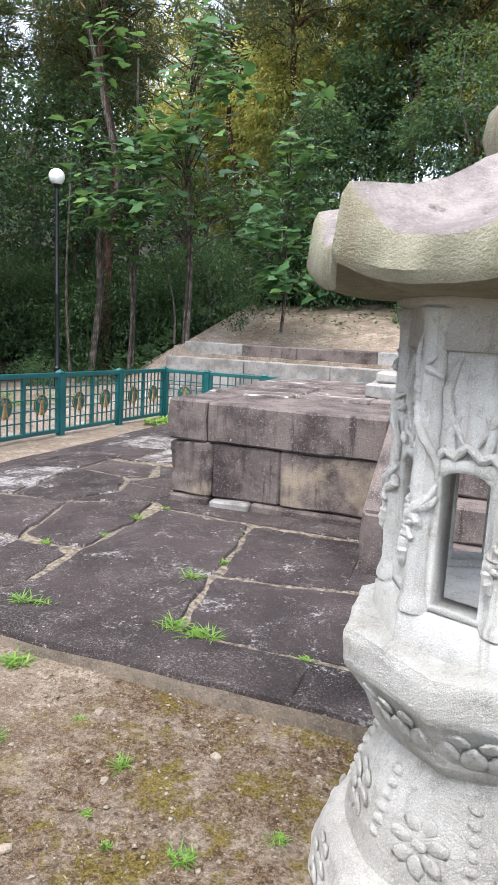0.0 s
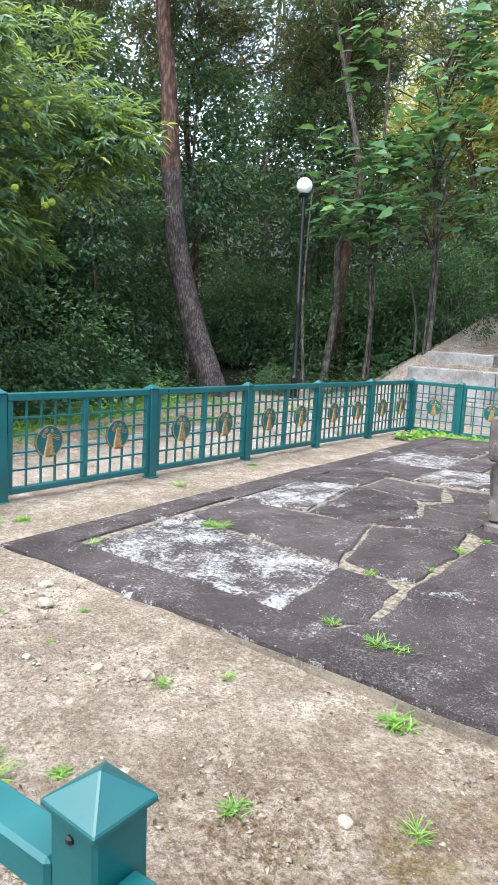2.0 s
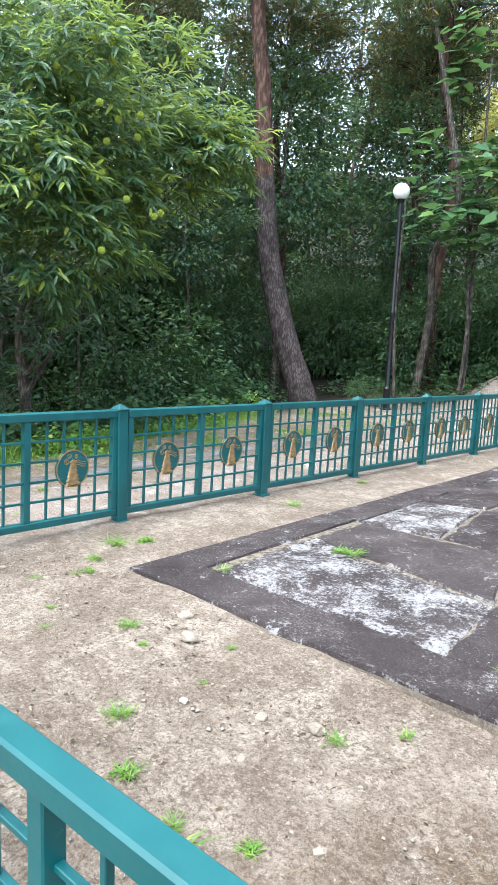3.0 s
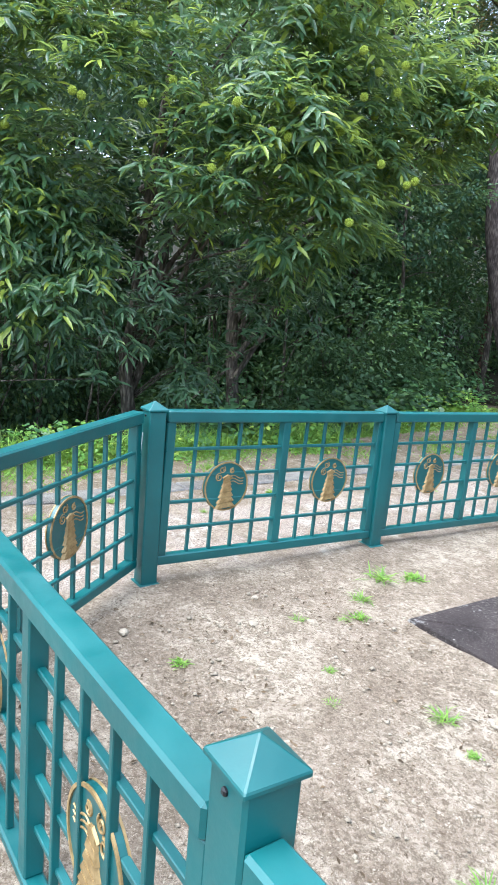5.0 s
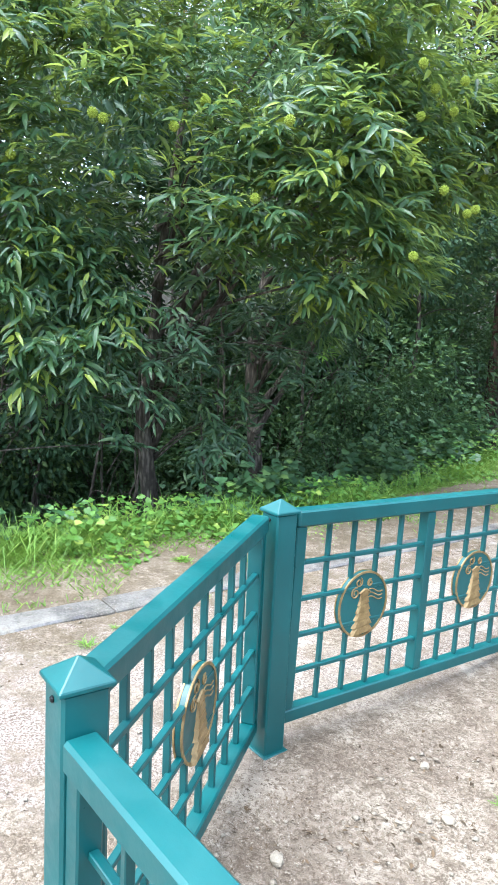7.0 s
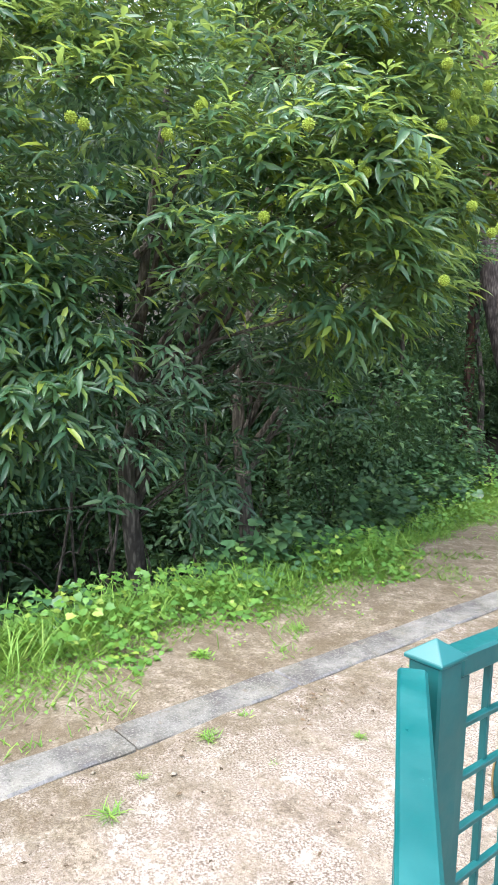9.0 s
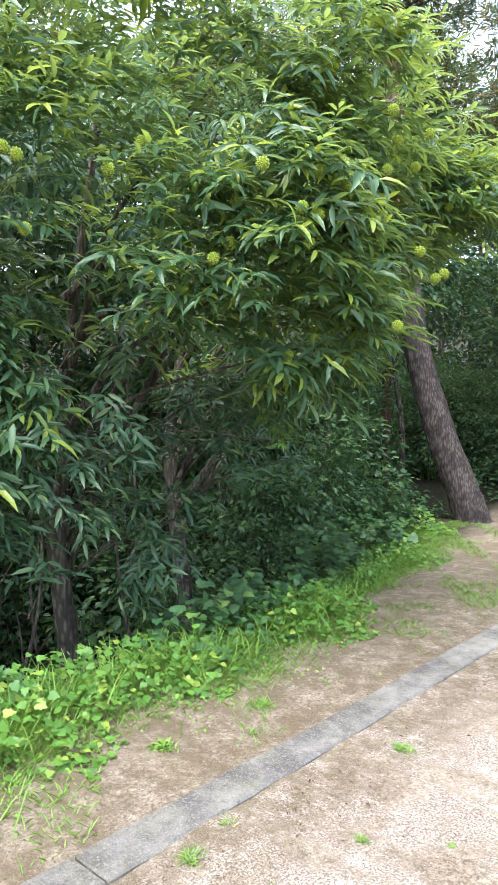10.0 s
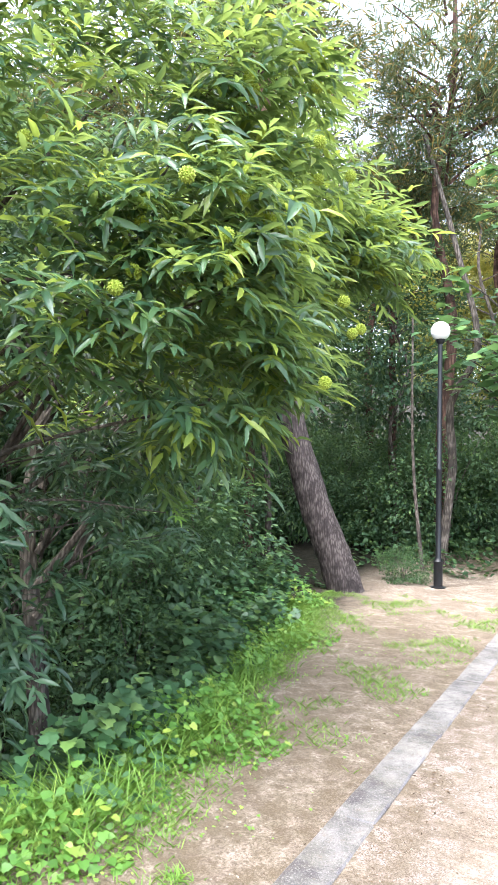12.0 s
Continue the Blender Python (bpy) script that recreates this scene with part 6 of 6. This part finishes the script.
gs = random.Random(23)
for k_ in range(14):
    x0_, y0_ = -11.0 - gs.uniform(0, 2.2), 1.2 + 0.42 * k_ + gs.uniform(-0.2, 0.2)
    z0_ = float(land(x0_, y0_)) - 0.1
    t = thing("sapling", "thin dark bare stem standing in the gully", "tree", "gully saplings", (x0_, y0_, z0_))
    a_ = gs.uniform(-0.5, 0.5)
    tv, tf = limb([(0, 0, 0), (gs.uniform(-0.1, 0.1), 0.15 * a_, 1.2), (gs.uniform(-0.2, 0.2), 0.7 * a_, 2.6), (gs.uniform(-0.3, 0.3), 1.3 * a_, 4.4)], gs.uniform(0.022, 0.05), 0.01, 14, 6, k_, 0.2)
    part("trunk", mesh_np("trunk", tv, [tf], True), M_BARK, t)
    for j_ in range(3):
        h_ = gs.uniform(0.9, 2.6)
        e_ = Vector((gs.uniform(-0.3, 0.7), gs.uniform(-0.8, 0.8), h_ + gs.uniform(0.1, 0.9)))
        s0_ = Vector((0, 0.7 * a_ * (h_ / 2.6) ** 1.6, h_))
        tv, tf = limb([s0_, s0_.lerp(e_, 0.5) + Vector((0, 0, 0.1)), e_], 0.013, 0.004, 8, 5, j_, 0.2)
        part("twig", mesh_np("twig", tv, [tf], True), M_BARK, t)


# ---- low growth ----
def blades(x, y, h, r, width=0.008, lean_=0.5, fine=False):
    """Curved grass blades standing at x, y."""
    n = len(x)
    z = land(x, y)
    base_ = np.stack([x, y, z - 0.01], -1)
    a = r.uniform(0, 2 * math.pi, n)
    d = np.stack([np.cos(a) * lean_, np.sin(a) * lean_, np.ones(n)], -1)
    up_ = np.stack([-np.cos(a), -np.sin(a), np.full(n, 0.6)], -1)
    return leaves(base_, d, up_, h, width * np.ones(n), 0.35, fine)


def verge_line(y):
    """Where the bare strip beside the kerb gives way to growth."""
    return -7.86 - 0.10 * (np.minimum(y, 4.0) - 1.5) - 0.27 * np.clip(y - 4.0, 0, 9) + 0.12 * np.sin(1.7 * y + 0.5) + 0.07 * np.sin(4.3 * y)


gr = np.random.default_rng(31)
n_ = 90000
x_ = gr.uniform(-10.2, -7.53, n_)
y_ = gr.uniform(-2.5, 11.0, n_)
clump = np.sin(3.1 * x_ + 1.7 * y_) * np.sin(2.3 * y_ - 1.1 * x_) + 0.7 * np.sin(6.7 * x_ + 0.5) * np.sin(5.9 * y_) + 0.5 * np.sin(13 * x_) * np.sin(11 * y_ + 2)
inward = verge_line(y_) - x_
prob = step01(-0.22, 0.40, inward) * 1.1 + 0.55 * np.clip(clump - 0.05, -0.2, 1) - 0.02
k_ = gr.random(n_) < prob
x_, y_, inward = x_[k_], y_[k_], inward[k_]
h_ = gr.uniform(0.03, 0.085, len(x_)) + step01(0.2, 0.8, inward) * gr.uniform(0.0, 0.16, len(x_))
v, f = blades(x_, y_, h_, gr, 0.0065, 0.6)
verge = part("verge_grass", mesh_np("verge_grass", v, f), M_GRASS)
tagged(verge, "bright green grass and clover on the verge", "grass", kind="stuff")

n_ = 3800
y_ = gr.uniform(-1.5, 7.5, n_)
x_ = verge_line(y_) - 0.65 + gr.normal(0, 0.22, n_)
v, f = blades(x_, y_, gr.uniform(0.12, 0.42, n_), gr, 0.007, 0.55, True)
tall = part("tall_grass", mesh_np("tall_grass", v, f), M_GRASS)
tagged(tall, "long arching grass at the edge of the gully", "grass", kind="stuff")


def ground_leaves(x, y, size, height, r):
    """Low broad-leaved weeds."""
    b = np.stack([x, y, land(x, y) + height], -1)
    a = np.stack([r.normal(0, 1, len(x)) + 0.4, r.normal(0, 1, len(x)), r.normal(0, 0.3, len(x))], -1)
    u = np.stack([r.normal(0, 0.3, len(x)) + 0.3, r.normal(0, 0.3, len(x)), np.ones(len(x))], -1)
    return broad_leaves(b, a, u, size)


n_ = 7500
y_ = gr.uniform(-2.5, 11.0, n_)
x_ = verge_line(y_) - gr.uniform(0.3, 2.2, n_)
inward = verge_line(y_) - x_
k_ = np.sin(2.2 * y_ + 1.5 * x_) + np.sin(3.7 * y_ - 2.1 * x_ + 1) > -0.9 + 1.3 * (inward < 0.7)
k_ &= (y_ > 3.4) | (inward < 0.85)
x_, y_ = x_[k_], y_[k_]
v, f = ground_leaves(x_, y_, gr.uniform(0.04, 0.10, len(x_)), gr.uniform(0.02, 0.45, len(x_)) * step01(0.2, 1.0, inward[k_]), gr)
weeds = part("weeds", mesh_np("weeds", v, f), M_BROAD)
tagged(weeds, "low broad-leaved weeds along the wood's edge", "weeds", kind="stuff")

n_ = 8000
x_ = gr.uniform(-9.2, -7.55, n_)
y_ = gr.uniform(-2.0, 9.0, n_)
tuftiness = np.sin(4.1 * x_ + 2.3 * y_) * np.sin(3.3 * y_ - 1.7 * x_ + 0.6) + 0.6 * np.sin(9.0 * y_ + 3.0 * x_)
k_ = gr.random(n_) < step01(-0.2, 0.4, verge_line(y_) - x_) * 1.1 + 0.35 * np.clip(tuftiness - 0.2, -0.4, 1.0)
x_, y_ = x_[k_], y_[k_]
v, f = ground_leaves(x_, y_, gr.uniform(0.010, 0.026, len(x_)), gr.uniform(0.003, 0.04, len(x_)) + 0.10 * step01(-8.4, -9.0, x_) * gr.random(len(x_)), gr)
tagged(part("verge_clover", mesh_np("verge_clover", v, f), M_GRASS), "bright low clover and weeds on the verge", "weeds", kind="stuff")

n_ = 8000
y_ = gr.uniform(-2.0, 10.0, n_)
x_ = verge_line(y_) - gr.uniform(-0.05, 1.1, n_)
inward = verge_line(y_) - x_
k_ = np.sin(2.7 * y_ + 1.1) + 0.8 * np.sin(5.3 * y_ - 2.0 * x_) > -0.35 + 1.1 * step01(0.35, 0.0, inward)
x_, y_ = x_[k_], y_[k_]
v, f = ground_leaves(x_, y_, gr.uniform(0.022, 0.062, len(x_)), 0.01 + gr.uniform(0.0, 0.30, len(x_)) * step01(-0.05, 0.6, inward[k_]), gr)
tagged(part("verge_herbs", mesh_np("verge_herbs", v, f), M_HERB), "bright green leafy herbs at the gully's edge", "weeds", kind="stuff")

n_ = 8000
y_ = gr.uniform(3.6, 9.7, n_)
x_ = verge_line(y_) - 0.7 - gr.uniform(0.0, 1.5, n_) ** 1.3
mound = 0.35 + 0.30 * np.sin(2.9 * y_ + 1.0) * np.sin(2.3 * x_) + 0.2 * np.sin(6.1 * y_ + 2.0 * x_)
v, f = ground_leaves(x_, y_, gr.uniform(0.05, 0.12, n_), gr.random(n_) * np.clip(mound, 0.1, 1) * 1.2, gr)
tagged(part("bank_undergrowth", mesh_np("bank_undergrowth", v, f), M_UNDER), "dark leafy undergrowth on the gully's bank", "weeds", kind="stuff")

n_ = 2600
x_ = gr.uniform(-5.55, -2.2, n_)
y_ = gr.uniform(9.75, 10.75, n_)
v, f = ground_leaves(x_, y_, gr.uniform(0.03, 0.08, n_), gr.uniform(0.01, 0.10, n_), gr)
clover = part("clover", mesh_np("clover", v, f), M_GRASS)
tagged(clover, "patch of clover beside the far fence", "weeds", kind="stuff")

n_ = 1300
x_ = gr.uniform(-11.5, -7.0, n_)
y_ = gr.uniform(13.2, 15.2, n_)
k_ = y_ > 12.9 + 0.5 * np.sin(1.7 * x_) + 0.3 * (x_ > -9.5)
x_, y_ = x_[k_], y_[k_]
v, f = ground_leaves(x_, y_, gr.uniform(0.06, 0.13, len(x_)), gr.uniform(0.0, 0.55, len(x_)) * step01(12.8, 14.0, y_), gr)
tagged(part("undergrowth", mesh_np("undergrowth", v, f), M_UNDER), "low leafy undergrowth behind the lamp post", "weeds", kind="stuff")

n_ = 900
x_ = gr.uniform(-6.5, 4, n_)
y_ = gr.uniform(13.7, 17.0, n_)
v, f = ground_leaves(x_, y_, gr.uniform(0.05, 0.12, n_) * (0.4 + 0.6 * step01(14.5, 16.5, y_)), gr.uniform(0.0, 0.08, n_), gr)
tagged(part("hill_weeds", mesh_np("hill_weeds", v, f), M_UNDER), "scattered weeds on the bare slope", "weeds", kind="stuff")


# ---- grass tufts, stones ----
def tuft_mesh(seed, n, h, w):
    r = np.random.default_rng(seed)
    a = r.uniform(0, 6.28, n)
    ln = r.uniform(0.5, 1.1, n) * h
    d = np.stack([np.cos(a) * r.uniform(0.3, 1.6, n), np.sin(a) * r.uniform(0.3, 1.6, n), np.ones(n)], -1)
    u = np.stack([-np.cos(a), -np.sin(a), np.full(n, 0.7)], -1)
    b = np.stack([r.normal(0, 0.02, n), r.normal(0, 0.02, n), np.zeros(n)], -1)
    me = mesh_np("blades", *leaves(b, d, u, ln * 0.75, w * 0.8, 0.45, True))
    me.materials.append(M_GRASS)
    return me


TUFTS = [tuft_mesh(1, 46, 0.12, 0.0075), tuft_mesh(2, 60, 0.09, 0.009), tuft_mesh(3, 36, 0.15, 0.0095), tuft_mesh(4, 72, 0.065, 0.009)]


def tuft(x, y, s, k, paved=False):
    z = float(slab_height(x, y)) - 0.012 if paved else float(land(x, y)) - 0.005
    ob = part("grass_tuft", TUFTS[k % 4], None, None, "", pose(x, y, z, 0, 0, 53 * k) @ Matrix.Diagonal((s, s, s, 1)))
    tagged(ob, "small green grass tuft in a stone joint" if paved else "small green grass tuft in bare sand", "grass tuft", "grass tufts")


for k_, (x_, y_, s_) in enumerate(((-2.30, 2.84, 1.1), (-2.20, 2.86, 0.9), (-1.62, 3.50, 0.9), (-1.57, 3.8, 0.8), (-1.45, 2.90, 1.2), (-1.32, 2.88, 1.1), (-1.24, 2.88, 0.9), (-0.76, 2.88, 0.8), (-0.45, 3.3, 1.0), (-4.1, 3.74, 1.2), (-4.0, 3.72, 1.0),
        (-2.50, 3.9, 0.7), (-2.46, 4.3, 0.8), (-2.75, 3.62, 0.7), (-2.60, 2.90, 0.6), (-2.4, 4.62, 0.7), (-2.56, 5.3, 1.1), (-2.58, 5.6, 1.0), (-4.4, 2.89, 0.7), (-1.66, 4.3, 0.6))):
    tuft(x_, y_, s_, k_, True)
for k_, (x_, y_, s_) in enumerate(((-2.0, 2.42, 1.3), (-5.3, 2.75, 1.2), (-5.25, 2.95, 1.3), (-5.15, 2.45, 0.9), (-5.0, 2.3, 0.8), (-5.3, 4.7, 1.0), (-5.55, 6.2, 1.1), (-3.6, 1.5, 0.9), (-3.3, 1.3, 0.9), (-2.9, 1.15, 1.2), (-2.75, 1.35, 0.8), (-2.2, 1.6, 0.8), (-1.9, 1.3, 0.8), (-4.2, 2.0, 0.7), (-5.0, 1.3, 0.8),
        (-1.2, 2.0, 0.7), (-0.8, 1.7, 0.8), (-1.0, 1.3, 0.7), (-7.2, 2.15, 1.0), (-7.15, 1.9, 0.8), (-7.0, 3.2, 0.9), (-6.95, 1.3, 0.7), (-7.9, 2.4, 1.3), (-7.85, 3.1, 1.0), (-0.55, 1.9, 0.6), (-1.7, 1.9, 0.7))):
    tuft(x_, y_, s_, k_ + 1)


tw = random.Random(17)
for k_ in range(22):
    tuft(tw.uniform(-5.4, -0.6), tw.uniform(0.75, 2.3), tw.uniform(0.32, 0.6), k_ + 2)
for k_ in range(10):
    tuft(tw.uniform(-7.25, -6.2), tw.uniform(0.9, 6.5), tw.uniform(0.3, 0.55), k_ + 3)


def stone_mesh(seed, flat):
    bm = bmesh.new()
    bmesh.ops.create_icosphere(bm, subdivisions=2, radius=1)
    for v_ in bm.verts:
        q = v_.co * 1.3 + Vector((seed * 5.0, 0, 0))
        v_.co *= 1 + 0.35 * noise.noise(q)
        v_.co.z *= flat
    return mesh_bm(bm, "stone", False)


STONES = [stone_mesh(i, 0.5) for i in range(4)]
for k_, (x_, y_, s_) in enumerate(((-5.16, 1.78, 0.024), (-5.4, 1.95, 0.02), (-5.33, 1.20, 0.028), (-5.05, 2.05, 0.03), (-3.2, 1.9, 0.03), (-3.0, 2.0, 0.04), (-2.6, 1.5, 0.025), (-1.9, 1.8, 0.03), (-1.3, 1.5, 0.025), (-1.2, 1.9, 0.02), (-3.9, 2.15, 0.05), (-4.1, 2.3, 0.04), (-0.9, 2.2, 0.025), (-0.7, 1.5, 0.03), (-1.45, 2.25, 0.025), (-3.5, 1.75, 0.025))):
    ob = part("stone", STONES[k_ % 4], M_PEBBLE, None, "", pose(x_, y_, float(land(x_, y_)) + s_ * 0.2, 0, 0, 71 * k_) @ Matrix.Diagonal((s_, s_ * 0.8, s_, 1)))
    tagged(ob, "pale loose stone lying on the sand", "stone", "loose stones")
pr = np.random.default_rng(44)
n_ = 5200
x_ = pr.uniform(-5.7, 1.2, n_)
y_ = pr.uniform(0.4, 2.6, n_)
far_ = pr.random(n_) < 0.18
x_ = np.where(far_, pr.uniform(-8.4, -5.9, n_), x_)
y_ = np.where(far_, pr.uniform(0.0, 8.0, n_), y_)
r_ = 0.003 + 0.010 * pr.random(n_) ** 5
octa = np.array([[1, 0, 0], [0, 1, 0], [-1, 0, 0], [0, -1, 0], [0, 0, 1], [0, 0, -1]], dtype=float)
shape = octa[None] * pr.uniform(0.7, 1.3, (n_, 6, 1)) * r_[:, None, None] * np.array([1.2, 1.0, 0.6])
ang = pr.uniform(0, 6.28, n_)
ca, sa = np.cos(ang)[:, None], np.sin(ang)[:, None]
shape = np.stack([shape[..., 0] * ca - shape[..., 1] * sa, shape[..., 0] * sa + shape[..., 1] * ca, shape[..., 2]], -1)
v = shape + np.stack([x_, y_, land(x_, y_) + 0.003], -1)[:, None]
tri = np.array([[0, 1, 4], [1, 2, 4], [2, 3, 4], [3, 0, 4], [1, 0, 5], [2, 1, 5], [3, 2, 5], [0, 3, 5]])
gravel = part("gravel", mesh_np("gravel", v.reshape(-1, 3), [((np.arange(n_) * 6)[:, None, None] + tri[None]).reshape(-1, 3)]), M_PEBBLE)
tagged(gravel, "small pale pebbles strewn over the sand", "gravel", kind="stuff")

vine = thing("vine", "climbing vine with round leaves on a chestnut trunk", "vine", "", (-10.33, 3.60, -0.75))
vp = [(0.13 * math.cos(5.0 * u), 0.13 * math.sin(5.0 * u) - 0.06 - 0.22 * u, 1.9 * u) for u in np.linspace(0, 1, 16)]
tv, tf = limb(vp, 0.010, 0.005, 24, 5, 2)
part("stem", mesh_np("stem", tv, [tf], True), M_BARK, vine)
vr = np.random.default_rng(8)
leaf_v, leaf_f = broad_leaves(np.zeros((1, 3)), np.array([[1.0, 0, 0]]), np.array([[0, 0, 1.0]]), np.array([0.08]))
VINE_LEAF = mesh_np("vine_leaf", leaf_v, leaf_f)
for i in range(60):
    p = Vector(vp[int(vr.integers(0, 16))]) + Vector(vr.normal(0, 0.05, 3))
    part("vine_leaf", VINE_LEAF, M_BROAD, vine, "", Matrix.Translation(p) @ Euler((vr.normal(0, 0.5), vr.normal(0.7, 0.4), vr.normal(-0.5, 0.9))).to_matrix().to_4x4() @ Matrix.Scale(vr.uniform(0.6, 1.2), 4))


# ---- litter ----
lr = np.random.default_rng(77)
n_ = 26000
x_ = lr.uniform(-5.65, 1.3, n_)
y_ = lr.uniform(0.35, 2.5, n_)
path_ = lr.random(n_) < 0.28
x_ = np.where(path_, lr.uniform(-8.5, -5.9, n_), x_)
y_ = np.where(path_, lr.uniform(-0.5, 9.0, n_), y_)
x_ = np.where(path_ & (lr.random(n_) < 0.5), -7.23 + np.abs(lr.normal(0, 0.16, n_)), x_)
thick_ = np.sin(3.7 * x_ + 1.9 * y_) * np.sin(4.9 * y_ - 2.3 * x_ + 0.8) + 0.6 * np.sin(11 * x_ + 2) * np.sin(9 * y_)
k_ = lr.random(n_) < 0.45 + 0.5 * np.clip(thick_, -0.8, 1.0)
x_, y_ = x_[k_], y_[k_]
a_ = lr.uniform(0, 6.28, len(x_))
b_ = np.stack([x_, y_, land(x_, y_) + 0.004], -1)
d_ = np.stack([np.cos(a_), np.sin(a_), lr.normal(0, 0.15, len(x_))], -1)
u_ = np.stack([lr.normal(0, 0.3, len(x_)), lr.normal(0, 0.3, len(x_)), np.ones(len(x_))], -1)
ln_ = 0.007 + 0.028 * lr.random(len(x_)) ** 2.5
v, f = leaves(b_, d_, u_, ln_, ln_ * lr.uniform(0.12, 0.5, len(x_)), 0.1, False)
tagged(part("litter", mesh_np("litter", v, f), M_LITTER), "brown leaf crumbs and twigs strewn on the sand", "leaf litter", kind="stuff")

n_ = 9000
x_ = lr.uniform(-2.2, 1.2, n_)
y_ = lr.uniform(0.6, 2.45, n_)
moss_ = np.sin(2.9 * x_ + 2.1 * y_ + 0.5) * np.sin(3.6 * y_ - 1.4 * x_) + 0.5 * np.sin(8 * x_ + 3 * y_)
k_ = lr.random(n_) < np.clip(moss_, 0, 1) * step01(-2.0, -0.8, x_ + 0.3 * y_)
x_, y_ = x_[k_], y_[k_]
v, f = blades(x_, y_, lr.uniform(0.006, 0.016, len(x_)), lr, 0.005, 1.0)
tagged(part("moss", mesh_np("moss", v, f), M_MOSS), "dark olive moss on damp soil by the lantern", "moss", kind="stuff")
